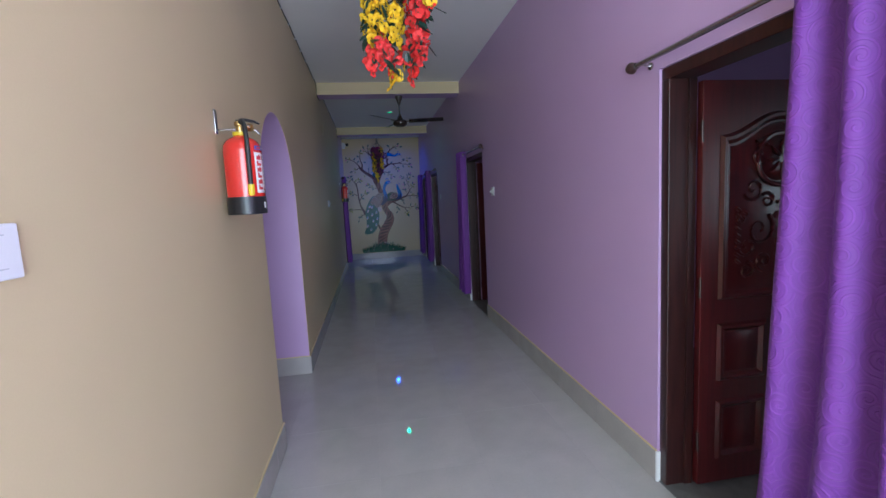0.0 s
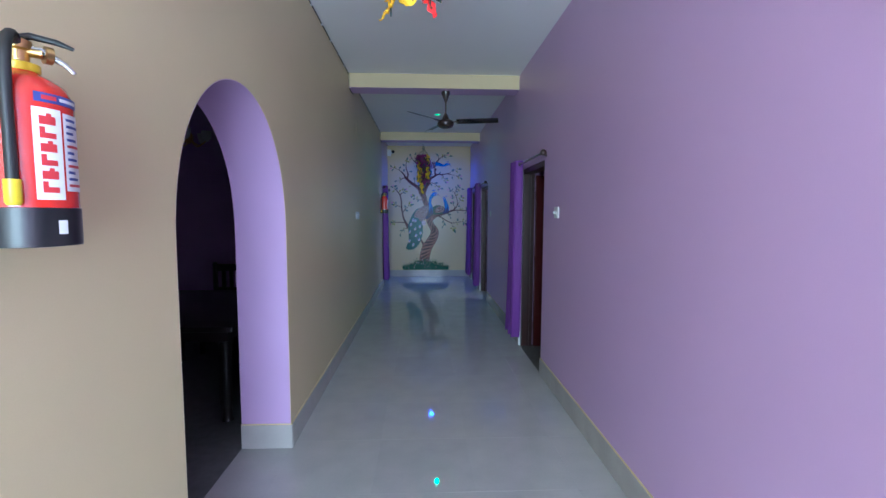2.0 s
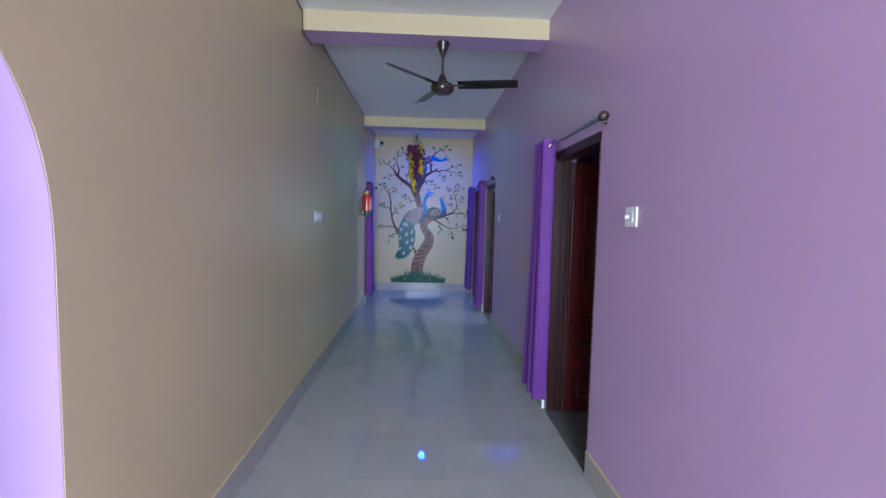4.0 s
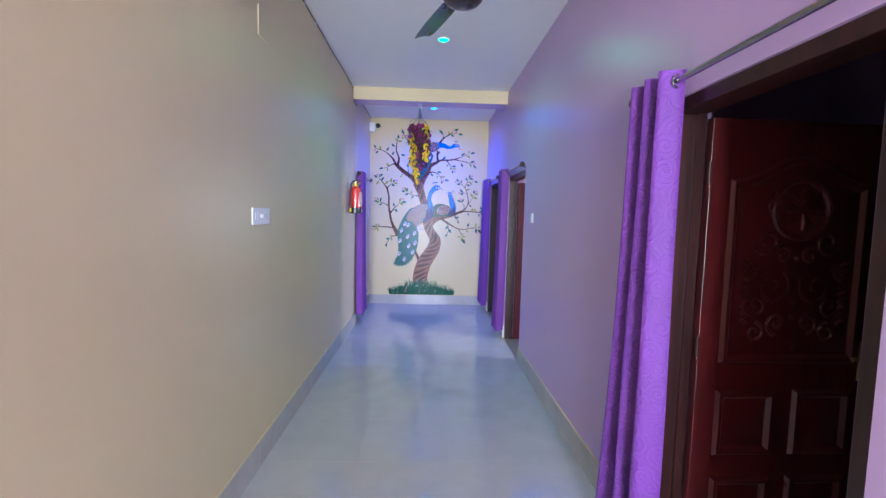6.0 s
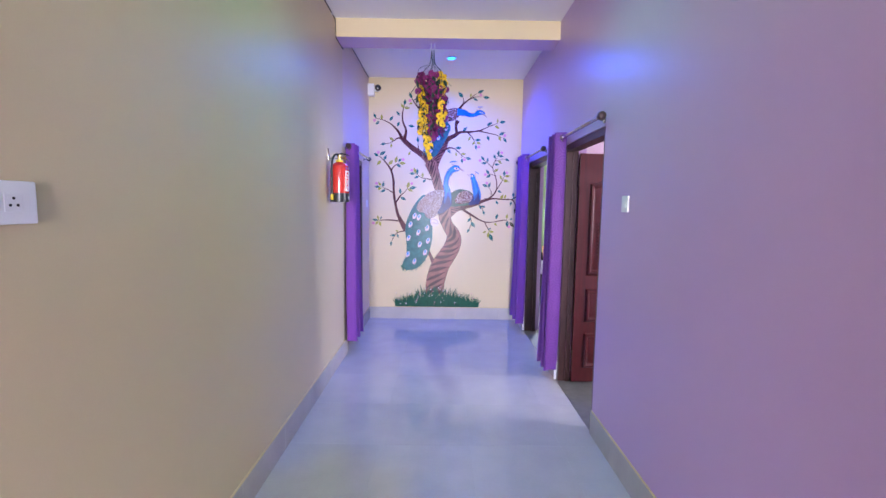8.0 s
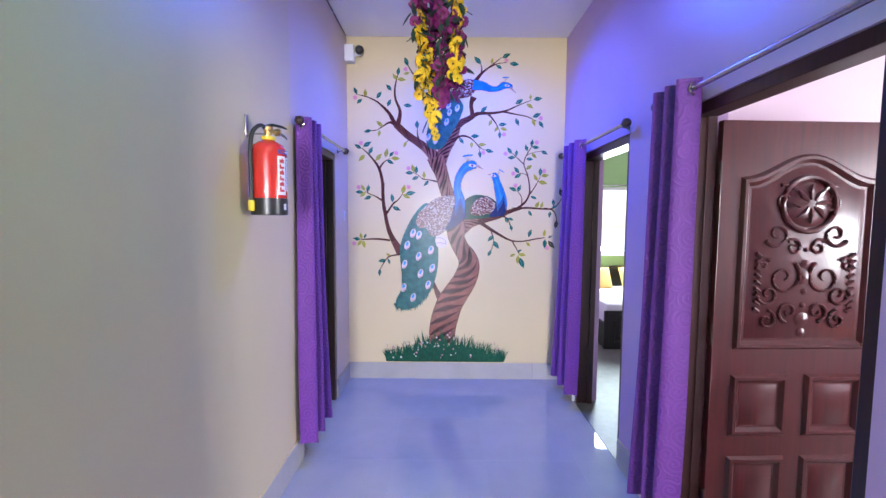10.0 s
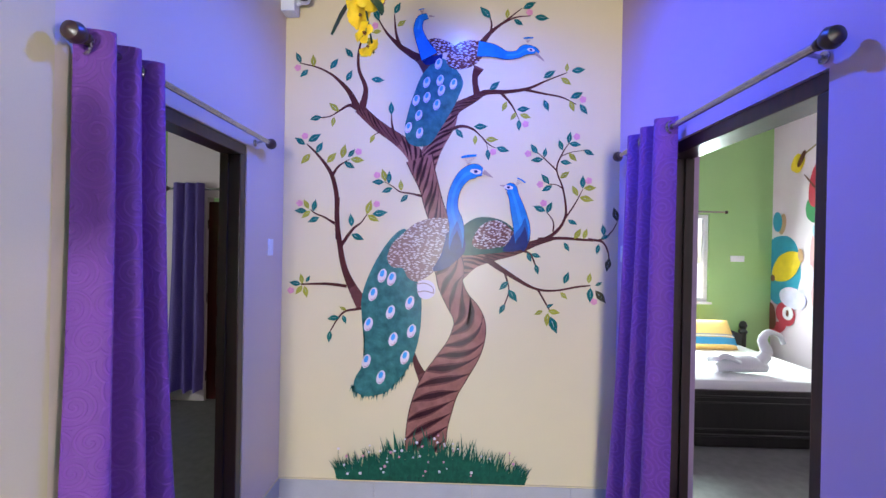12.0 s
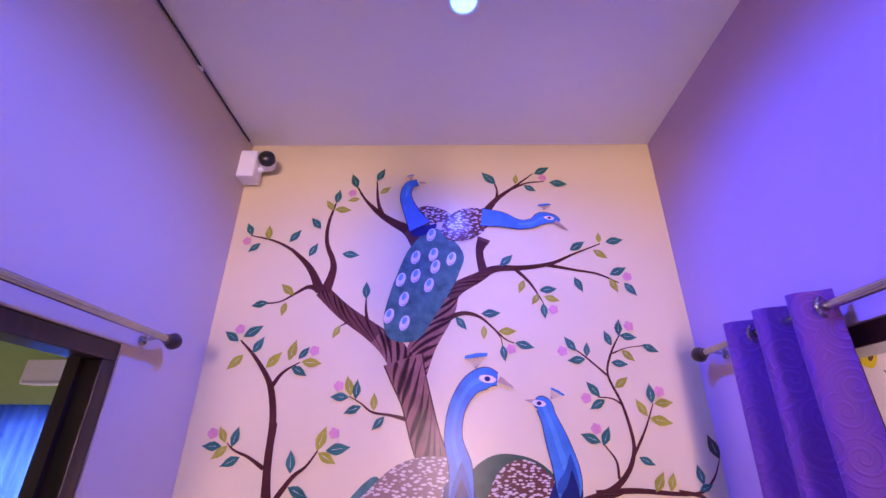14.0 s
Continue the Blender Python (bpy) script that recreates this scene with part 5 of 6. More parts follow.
# blue bird shapes
paint_shape("tail", TAIL, 0.0070, (0.379, 2.766), (0.503, 2.645), (0.483, 2.534), (0.432, 2.429), (0.372, 2.327), (0.314, 2.243), (0.244, 2.224), (0.179, 2.249), (0.156, 2.327), (0.174, 2.429), (0.205, 2.534), (0.264, 2.674))
paint_shape("tail", TAIL, 0.0070, (0.206, 1.468), (0.270, 1.360), (0.280, 1.185), (0.263, 1.031), (0.221, 0.899), (0.153, 0.798), (0.077, 0.719), (0.001, 0.691), (-0.077, 0.688), (-0.128, 0.735), (-0.119, 0.802), (-0.080, 0.873), (-0.064, 0.979), (-0.085, 1.154), (-0.090, 1.286), (-0.057, 1.408), (0.011, 1.552), (0.092, 1.668), (0.168, 1.720), (0.203, 1.643))
paint_fringe(5, 40, 0.030, (-0.137, 0.746), (-0.110, 0.696), (0.001, 0.684), (0.088, 0.719), (0.175, 0.810), (0.228, 0.910))
paint_shape("wing_underside", DKGREEN, 0.0070, (0.430, 1.610), (0.509, 1.728), (0.613, 1.796), (0.739, 1.789), (0.823, 1.740), (0.892, 1.640), (0.825, 1.597), (0.658, 1.574), (0.510, 1.565))
paint_shape("wing", SCALE, 0.0085, (0.141, 1.675), (0.244, 1.760), (0.375, 1.791), (0.454, 1.766), (0.432, 1.670), (0.402, 1.538), (0.349, 1.458), (0.256, 1.399), (0.194, 1.420), (0.162, 1.476), (0.096, 1.484), (0.064, 1.536), (0.089, 1.619))
paint_shape("pale_loop", SPOT, 0.0092, (0.252, 1.382), (0.284, 1.409), (0.335, 1.401), (0.362, 1.362), (0.352, 1.314), (0.308, 1.291), (0.262, 1.312))
paint_loop_line((0.247, 1.381, 0.007), (0.295, 1.389, 0.007), (0.344, 1.366, 0.006), (0.353, 1.331, 0.007))
paint_loop_line((0.253, 1.333, 0.007), (0.301, 1.341, 0.007), (0.354, 1.327, 0.007))
paint_shape("wing", SCALE2, 0.0085, (0.581, 1.641), (0.634, 1.746), (0.730, 1.781), (0.824, 1.723), (0.842, 1.648), (0.741, 1.617), (0.636, 1.604))
paint_shape("wing", SCALE2, 0.0085, (0.419, 2.806), (0.487, 2.864), (0.582, 2.876), (0.640, 2.835), (0.611, 2.760), (0.538, 2.708), (0.445, 2.702), (0.405, 2.746))
paint_shape("wing", SCALE2, 0.0085, (0.271, 2.851), (0.324, 2.888), (0.419, 2.864), (0.459, 2.821), (0.392, 2.797), (0.313, 2.784))
paint_shape("breast", NAVY, 0.0080, (0.238, 2.806), (0.299, 2.821), (0.379, 2.790), (0.353, 2.746), (0.275, 2.725))
paint_shape("breast", NAVY, 0.0093, (0.436, 1.705), (0.412, 1.631), (0.390, 1.557), (0.345, 1.475), (0.382, 1.466), (0.442, 1.493), (0.495, 1.538), (0.538, 1.590), (0.528, 1.690))
paint_shape("breast", NAVY, 0.0093, (0.806, 1.655), (0.768, 1.598), (0.841, 1.594), (0.912, 1.628), (0.930, 1.690), (0.845, 1.712))
paint_neck((0.300, 2.775, 0.105), (0.257, 2.858, 0.070), (0.228, 2.939, 0.052), (0.241, 3.003, 0.042), (0.284, 3.023, 0.030))
paint_neck((0.594, 2.826, 0.092), (0.687, 2.814, 0.075), (0.767, 2.787, 0.047), (0.834, 2.793, 0.043), (0.881, 2.820, 0.059), (0.935, 2.817, 0.040), (0.962, 2.799, 0.019))
paint_neck((0.462, 1.545, 0.030), (0.482, 1.625, 0.086), (0.484, 1.746, 0.085), (0.457, 1.852, 0.066), (0.471, 1.959, 0.063), (0.522, 2.046, 0.073), (0.586, 2.080, 0.083), (0.637, 2.076, 0.046))
paint_neck((0.868, 1.628, 0.050), (0.882, 1.680, 0.090), (0.880, 1.749, 0.097), (0.853, 1.855, 0.082), (0.830, 1.929, 0.060), (0.812, 1.977, 0.063), (0.781, 1.989, 0.027))
paint_neck_shade((0.470, 1.590, 0.060), (0.482, 1.640, 0.084), (0.486, 1.700, 0.060), (0.488, 1.770, 0.006))
paint_neck_shade((0.868, 1.660, 0.070), (0.884, 1.695, 0.080), (0.896, 1.740, 0.045), (0.900, 1.800, 0.006))
paint_beak((0.942, 2.802, 0.022), (0.997, 2.754, 0.006))
paint_beak((0.642, 2.076, 0.028), (0.700, 2.042, 0.005))
paint_beak((0.786, 1.989, 0.018), (0.744, 1.995, 0.004))
paint_beak((0.294, 3.022, 0.013), (0.326, 3.019, 0.005))
paint_crest((0.551, 2.116), (0.512, 2.162), (0.593, 2.173))
paint_crest((0.896, 2.863), (0.874, 2.890), (0.926, 2.893))
paint_crest((0.845, 1.998), (0.853, 2.039), (0.896, 2.015))
paint_crest((0.251, 3.036), (0.231, 3.059), (0.261, 3.066))
paint_face_patch(0.596, 2.076, 0.0207)
paint_face_patch(0.797, 1.983, 0.0161)
paint_face_patch(0.916, 2.820, 0.0138)
paint_eye_spot(0.356, 2.732, 0.029)
paint_eye_spot(0.286, 2.617, 0.029)
paint_eye_spot(0.368, 2.631, 0.029)
paint_eye_spot(0.450, 2.609, 0.029)
paint_eye_spot(0.223, 2.507, 0.029)
paint_eye_spot(0.289, 2.526, 0.029)
paint_eye_spot(0.377, 2.570, 0.029)
paint_eye_spot(0.350, 2.481, 0.029)
paint_eye_spot(0.241, 2.416, 0.029)
paint_eye_spot(0.179, 2.339, 0.029)
paint_eye_spot(0.248, 2.308, 0.029)
paint_eye_spot(0.035, 1.430, 0.037)
paint_eye_spot(0.093, 1.411, 0.037)
paint_eye_spot(-0.020, 1.314, 0.037)
paint_eye_spot(0.208, 1.267, 0.037)
paint_eye_spot(0.090, 1.207, 0.037)
paint_eye_spot(-0.045, 1.129, 0.037)
paint_eye_spot(0.222, 1.094, 0.037)
paint_eye_spot(0.109, 1.041, 0.037)
paint_eye_spot(0.183, 0.931, 0.037)
paint_eye_spot(-0.054, 0.902, 0.037)
paint_eye_spot(0.038, 0.806, 0.037)

def paint_grass():
    """A low mound of painted blades at the foot of the tree, with small flowers."""
    rng = random.Random(9)
    bm = bmesh.new()
    x0, x1 = -0.215, 0.925
    for k in range(640):
        s = rng.random()
        x = x0 + (x1 - x0) * s
        hump = math.sin(math.pi * s) ** 0.8
        z = 0.175 + rng.uniform(0, 0.14) * hump * hump
        h = rng.uniform(0.045, 0.10) + 0.12 * rng.random() ** 2 * (0.3 + hump)
        lean = rng.uniform(-0.045, 0.045) + 0.05 * (s - 0.5)
        w = rng.uniform(0.004, 0.009)
        y = -0.0115 - 0.00001 * k
        v = [bm.verts.new((px - OX, y, pz - OZ)) for px, pz in ((x - w, z), (x + w, z), (x + lean * 0.4 + w * 0.7, z + h * 0.6), (x + lean, z + h), (x + lean * 0.4 - w * 0.7, z + h * 0.6))]
        bm.faces.new(v)
    tagged(part("grass", bm, [GRASS], mural, "painted green grass blades"), kind="stuff")
    mound = [(x0 + (x1 - x0) * k / 20, 0.172 + 0.15 * math.sin(math.pi * k / 20) ** 1.3) for k in range(21)]
    flat("grass_mound", [(x0, 0.1705), *mound[1:-1], (x1, 0.1705)], DKGREEN, 0.0105)
    for k in range(44):
        s = rng.random()
        x, hump = x0 + (x1 - x0) * s, math.sin(math.pi * s)
        z = 0.21 + rng.uniform(0, 0.16) * hump + (0.06 if rng.random() < 0.35 else 0)
        r = rng.uniform(0.005, 0.010)
        if k % 2:
            z += 0.05 + 0.05 * rng.random()
            foot = max(0.176, z - 0.14)
            flat("flower_stalk", [(x - 0.0015, foot), (x + 0.0015, foot), (x + 0.001, z), (x - 0.001, z)], DKGREEN, 0.0184)
        flat("meadow_flower", [(x + r * math.cos(a), z + r * math.sin(a)) for a in [2 * math.pi * q / 8 for q in range(8)]], SPOT if k % 3 else PINK, 0.0190)


paint_grass()


# ---- the bedroom beyond the last right-hand doorway ----
def window(name, fixed, a, b, z0, z1, panes):
    """A white frame set in an opening of a far wall (along x), with panes of glass."""
    ob = thing(name, pose((a + b) / 2, fixed, z0), "white framed bedroom window", "window", "", "structure")
    h, w, f = z1 - z0, (b - a) / 2, 0.045
    for p, q in ((-w, -w + f), (w - f, w)):
        boxes("window_frame", ALU, (p, q, 0.02, 0.08, 0, h), parent=ob)
    for p, q in ((0, f), (h - f, h)):
        boxes("window_frame", ALU, (-w + f, w - f, 0.02, 0.08, p, q), parent=ob)
    step = (2 * w - 2 * f) / panes
    for k in range(panes):
        x = -w + f + step * k
        if k:
            boxes("mullion", ALU, (x - 0.015, x + 0.015, 0.025, 0.075, f, h - f), parent=ob)
        pane = boxes("pane", GLASS, (x + (0.015 if k else 0), x + step - (0.015 if k < panes - 1 else 0), 0.046, 0.051, f, h - f), parent=ob)
        pane.visible_shadow = False
    boxes("window_sill", ALU, (-w - 0.03, w + 0.03, -0.03, 0.02, -0.025, 0.0), parent=ob)
    return ob


window("window_1", 15.0, 2.62, 3.47, 1.03, 2.06, 1)
window("window_2", 16.0, -4.75, -3.95, 1.0, 2.1, 2)


def bed(m, w, length, head, label):
    ob = thing("bed", m, label, "bed", "beds")
    boxes("base", BLACKWOOD, (0, w, 0.03, length, 0.0, 0.30), parent=ob, bevel=0.008)
    boxes("footboard", BLACKWOOD, (-0.02, w + 0.02, 0.0, 0.04, 0.0, 0.47), parent=ob, bevel=0.01)
    bm = bmesh.new()
    edge = [(0.10, 0.10), (0.10, 0.36), (0.16, 0.42), (w - 0.16, 0.42), (w - 0.10, 0.36), (w - 0.10, 0.10), (0.10, 0.10)]
    tube(bm, [(x, -0.002, z) for x, z in edge], 0.011, 8)
    edge = [(0.17, 0.15), (0.17, 0.33), (0.21, 0.37), (w - 0.21, 0.37), (w - 0.17, 0.33), (w - 0.17, 0.15), (0.17, 0.15)]
    tube(bm, [(x, -0.002, z) for x, z in edge], 0.007, 8)
    part("footboard_moulding", bm, BLACKWOOD, ob, "raised panel moulding", smooth=True)
    boxes("footboard_rail", BLACKWOOD, (-0.02, w + 0.02, -0.012, 0.0, 0.445, 0.475), parent=ob, bevel=0.004)
    bm = bmesh.new()
    n, top = 24, []
    for k in range(n + 1):
        s = k / n
        top.append((w * s, head * (0.78 + 0.22 * math.sin(math.pi * s))))
    ring = [(0.0, 0.0), *top, (w, 0.0)]
    a = [bm.verts.new((x, length, z)) for x, z in ring]
    b = [bm.verts.new((x, length + 0.05, z)) for x, z in ring]
    bm.faces.new(a)
    bm.faces.new(b)
    for i in range(len(ring)):
        bm.faces.new((a[i], a[(i + 1) % len(a)], b[(i + 1) % len(b)], b[i]))
    part("headboard", bm, BLACKWOOD, ob, "rounded black headboard")
    for x in (-0.03, w + 0.03):
        bm = bmesh.new()
        z = head * 0.78
        lathe(bm, [(0.035, 0.0), (0.035, z), (0.050, z + 0.03), (0.030, z + 0.06), (0.045, z + 0.10), (0.030, z + 0.14), (0.004, z + 0.155)], 14, Matrix.Translation((x, length + 0.02, 0)))
        part("post", bm, BLACKWOOD, ob, "turned black bedpost", smooth=True)
    bm = bmesh.new()
    box(bm, 0.01, w - 0.01, 0.045, length - 0.005, 0.30, 0.55, 0.04)
    part("mattress", bm, SHEET, ob, "mattress under a white sheet", smooth=True)
    return ob


def pillow(m, w, d, h, stripes, label):
    ob = thing("pillow", m, label, "pillow")
    def cushion(x0, x1, lift):
        bm = bmesh.new()
        grid = []
        for i in range(13):
            u = x0 + (x1 - x0) * i / 12
            row = []
            for j in range(13):
                v = -1 + 2 * j / 12
                t = max(0.0, (1 - abs(u) ** 4)) ** 0.5 * max(0.0, (1 - abs(v) ** 4)) ** 0.5
                row.append((u * w / 2, v * d / 2, t * h / 2 + lift))
            grid.append(row)
        for s in (1, -1):
            vs = [[bm.verts.new((x, y, s * z)) for x, y, z in row] for row in grid]
            for a, b in zip(vs, vs[1:]):
                for j in range(12):
                    bm.faces.new((a[j], a[j + 1], b[j + 1], b[j]))
        bmesh.ops.remove_doubles(bm, verts=bm.verts, dist=0.0005)
        return bm
    part("cushion", cushion(-1, 1, 0), PILLOWY, ob, "yellow cotton cover", smooth=True)
    if stripes:
        for v0, v1, material in ((-0.78, -0.34, PILLOWB), (-0.28, -0.22, SHEET), (-0.18, -0.14, PILLOWB)):
            bm = bmesh.new()
            rows = []
            for i in range(13):
                u = -0.96 + 1.92 * i / 12
                row = []
                for v in (v0, (v0 + v1) / 2, v1):
                    t = (1 - abs(u) ** 4) ** 0.5 * (1 - abs(v) ** 4) ** 0.5
                    row.append(bm.verts.new((u * w / 2, v * d / 2, t * h / 2 + 0.004)))
                rows.append(row)
            for a, b in zip(rows, rows[1:]):
                for j in range(2):
                    bm.faces.new((a[j], a[j + 1], b[j + 1], b[j]))
            part("stripe", bm, material, ob, smooth=True)
    return ob


bed(pose(2.30, 13.45, 0), 1.53, 1.49, 0.86, "black wooden bed with white sheet and low footboard")
pillow(pose(3.28, 14.72, 0.70, 55), 0.62, 0.36, 0.15, True, "yellow pillow with blue stripes leaning on the headboard")
pillow(pose(2.60, 14.78, 0.69, 55), 0.5, 0.36, 0.15, False, "plain yellow pillow leaning on the headboard")


def folded_towel():
    ob = thing("folded_towel", pose(3.05, 13.68, 0.548) @ Matrix.Scale(1.2, 4), "white towels folded into a curved ornament on the bed", "towel")
    bm = bmesh.new()
    tube(bm, smooth_path([(-0.20, 0.02, 0.035), (-0.08, 0.03, 0.065), (0.05, 0.0, 0.075), (0.14, -0.02, 0.05)], 6), [0.03 + 0.035 * math.sin(math.pi * min(1, k / 18)) for k in range(19)], 14)
    part("body_fold", bm, TOWEL, ob, smooth=True)
    bm = bmesh.new()
    tube(bm, smooth_path([(0.08, 0.0, 0.08), (0.15, 0.0, 0.16), (0.12, 0.0, 0.25), (0.16, 0.0, 0.31), (0.24, 0.0, 0.29), (0.27, 0.0, 0.23)], 6), [0.05 - 0.033 * min(1, k / 22) for k in range(31)], 12)
    part("neck_fold", bm, TOWEL, ob, smooth=True)
    bm = bmesh.new()
    for k in range(5):
        tube(bm, smooth_path([(0.0, 0.0, 0.06), (-0.10 - 0.02 * k, 0.05 - 0.03 * k, 0.11 + 0.01 * k), (-0.22 - 0.01 * k, 0.10 - 0.05 * k, 0.08 + 0.012 * k)], 4), 0.018, 8)
    part("pleats", bm, TOWEL, ob, smooth=True)


folded_towel()
curtain_rod_room = thing("curtain_rod", pose(3.05, 14.94, 2.085), "thin steel curtain rod over the bedroom window", "curtain rod", "curtain rods")
bm = bmesh.new()
tube(bm, [(-0.62, 0, 0), (0.58, 0, 0)], 0.010, 10)
part("tube", bm, CHROME, curtain_rod_room, smooth=True)
for s in (-0.62, 0.58):
    bm = bmesh.new()
    lathe(bm, [(0.004, -0.02), (0.020, -0.008), (0.020, 0.008), (0.004, 0.02)], 12, Matrix.Translation((s, 0, 0)) @ pose(0, 0, 0, 0, 90))
    tube(bm, [(s * 0.92, 0, 0), (s * 0.92, 0.058, 0)], 0.006, 6)
    part("finial", bm, FINIAL, curtain_rod_room, "dark finial", smooth=True)
plate("switch_plate", pose(3.80, 15.0, 1.545, 0, 0, 180), 0.16, 0.07, [(-0.04, 0, "rocker"), (0.04, 0, "rocker")], "white switch plate on the green bedroom wall")

# plain coloured shapes painted on the bedroom's side wall
figures = thing("wall_painting", pose(4.2, 14.0, 0.6), "wall painting of bright plain rounded shapes", "mural")


def figure_shape(name, y, z, ry, rz, color, tilt=0.0, lift=0.003, power=2.0):
    m = BASE_PAINT.setdefault(color, surf("painted colour", color, 0.45, vary=0.12, scale=12))
    bm = bmesh.new()
    pts = []
    for k in range(28):
        a = 2 * math.pi * k / 28
        c, s = math.cos(a), math.sin(a)
        u, v = math.copysign(abs(c) ** (2 / power), c) * ry, math.copysign(abs(s) ** (2 / power), s) * rz
        t = radians(tilt)
        pts.append((-lift, y - 14.0 + u * math.cos(t) - v * math.sin(t), z - 0.6 + u * math.sin(t) + v * math.cos(t)))
    bm.faces.new([bm.verts.new(p) for p in pts])
    ob = part(name, bm, m, figures)
    if ob.data.polygons[0].normal.x > 0:
        ob.data.flip_normals()


BASE_PAINT = {}
TEALC, ORANGE, REDC, SKYC, YEL, WHT, BRN, GRN, LAV, LAVP = (0.02, 0.30, 0.42), (0.80, 0.30, 0.06), (0.55, 0.05, 0.08), (0.35, 0.62, 0.72), (0.80, 0.58, 0.03), (0.80, 0.78, 0.80), (0.16, 0.05, 0.03), (0.05, 0.26, 0.10), (0.50, 0.45, 0.66), (0.66, 0.62, 0.78)
SKIN, ROSE = (0.55, 0.33, 0.18), (0.72, 0.34, 0.36)
for name, y, z, ry, rz, color, tilt, lift, power in (
    ("robe", 14.83, 1.42, 0.27, 0.40, TEALC, -4, 0.003, 2.5), ("round_top", 14.835, 1.95, 0.055, 0.12, SKIN, 8, 0.006, 2.0), ("cap", 14.905, 1.98, 0.070, 0.115, TEALC, -6, 0.010, 2.0), ("drum", 14.77, 1.47, 0.245, 0.150, YEL, -34, 0.008, 1.7), ("drum_end", 14.96, 1.33, 0.035, 0.040, BRN, 0, 0.012, 2.0), ("sleeve_end", 14.56, 1.60, 0.035, 0.075, SKIN, -10, 0.011, 2.0),
    ("white_cloth", 14.50, 1.26, 0.085, 0.25, LAVP, 14, 0.004, 2.2), ("white_round", 14.66, 1.13, 0.19, 0.115, LAVP, 8, 0.014, 2.0), ("red_round", 14.76, 0.94, 0.145, 0.125, REDC, 20, 0.010, 2.2), ("white_disc", 14.715, 0.955, 0.080, 0.075, WHT, 0, 0.018, 2.0), ("dark_disc", 14.715, 0.955, 0.022, 0.038, BRN, 0, 0.022, 2.0), ("red_low", 14.90, 0.76, 0.16, 0.065, REDC, -22, 0.008, 2.2), ("brown_round", 14.985, 0.89, 0.085, 0.155, BRN, -8, 0.013, 2.6),
    ("skirt", 14.21, 1.42, 0.23, 0.50, ROSE, -3, 0.003, 3.2), ("hem", 14.14, 0.925, 0.26, 0.055, GRN, -4, 0.007, 2.4), ("green_robe", 14.26, 2.09, 0.25, 0.17, GRN, 0, 0.007, 2.4), ("red_back", 14.36, 2.34, 0.105, 0.24, REDC, 10, 0.009, 2.2), ("red_front", 14.20, 2.18, 0.07, 0.16, REDC, -20, 0.011, 2.2), ("blue_neck", 14.28, 2.22, 0.055, 0.19, SKYC, 6, 0.013, 2.0), ("blue_oval", 14.26, 2.42, 0.075, 0.105, SKYC, 0, 0.015, 2.0), ("blue_round", 14.34, 1.86, 0.065, 0.10, SKYC, 0, 0.013, 2.0), ("blue_round", 14.12, 1.84, 0.075, 0.12, SKYC, -10, 0.013, 2.0), ("thin_stick", 14.35, 2.27, 0.26, 0.010, BRN, 48, 0.018, 4.0),
    ("raised_arm", 14.33, 2.55, 0.050, 0.11, ORANGE, 0, 0.006, 2.6), ("small_oval", 14.31, 2.70, 0.050, 0.085, LAV, -8, 0.008, 2.0),
    ("orange_robe", 13.98, 2.20, 0.24, 0.22, ORANGE, 6, 0.004, 2.6), ("orange_lower", 13.90, 1.72, 0.13, 0.42, (0.82, 0.40, 0.22), 3, 0.0035, 3.0), ("lilac_neck", 14.03, 2.48, 0.085, 0.17, LAV, 6, 0.008, 2.0), ("orange_cap", 14.01, 2.64, 0.105, 0.060, ORANGE, 10, 0.010, 2.0), ("pale_hem", 13.96, 1.14, 0.10, 0.20, SKYC, 6, 0.006, 3.0),
    ("white_disc", 14.30, 0.93, 0.095, 0.135, WHT, 0, 0.018, 2.0), ("dark_disc", 14.30, 0.93, 0.035, 0.060, BRN, 0, 0.022, 2.0), ("brown_mass", 13.92, 0.90, 0.21, 0.125, BRN, -6, 0.016, 2.4), ("white_disc", 14.10, 0.90, 0.065, 0.095, WHT, 0, 0.020, 2.0), ("dark_disc", 14.10, 0.90, 0.022, 0.035, BRN, 0, 0.024, 2.0),
    ("yellow_bell", 14.63, 2.60, 0.085, 0.10, YEL, 30, 0.006, 2.8), ("dark_band", 14.575, 2.64, 0.030, 0.095, BRN, 30, 0.010, 2.4), ("long_stem", 14.28, 2.80, 0.30, 0.010, (0.35, 0.25, 0.10), -24, 0.006, 6.0)):
    figure_shape(name, y, z, ry, rz, color, tilt, lift, power)

# ---- the bedroom behind the left-hand doorway ----
bed(pose(-4.45, 13.75, 0), 1.80, 2.18, 1.02, "black wooden bed with pale blue sheet and rounded headboard")
pillow(pose(-3.4, 15.72, 0.62, 12), 0.6, 0.36, 0.15, False, "plain pale yellow pillow lying on the bed")
rod = thing("curtain_rod", pose(-4.35, 15.93, 2.22), "thin steel curtain rod over the bedroom window", "curtain rod", "curtain rods")
bm = bmesh.new()
tube(bm, [(-0.55, 0, 0), (0.58, 0, 0)], 0.010, 10)
for s in (-0.5, 0.5):
    tube(bm, [(s, 0, 0), (s, 0.068, 0)], 0.006, 6)
part("tube", bm, CHROME, rod, smooth=True)
inner = curtain(15.90, -4.85, -3.86, -4.85, -3.86, 2.26, 0.85, 8, BLUECLOTH, 0.028, 17, "bright blue window curtain lit from behind", rings=False)
inner.matrix_basis = pose(-4.355, 15.90, 0.85, 0, 0, 90)
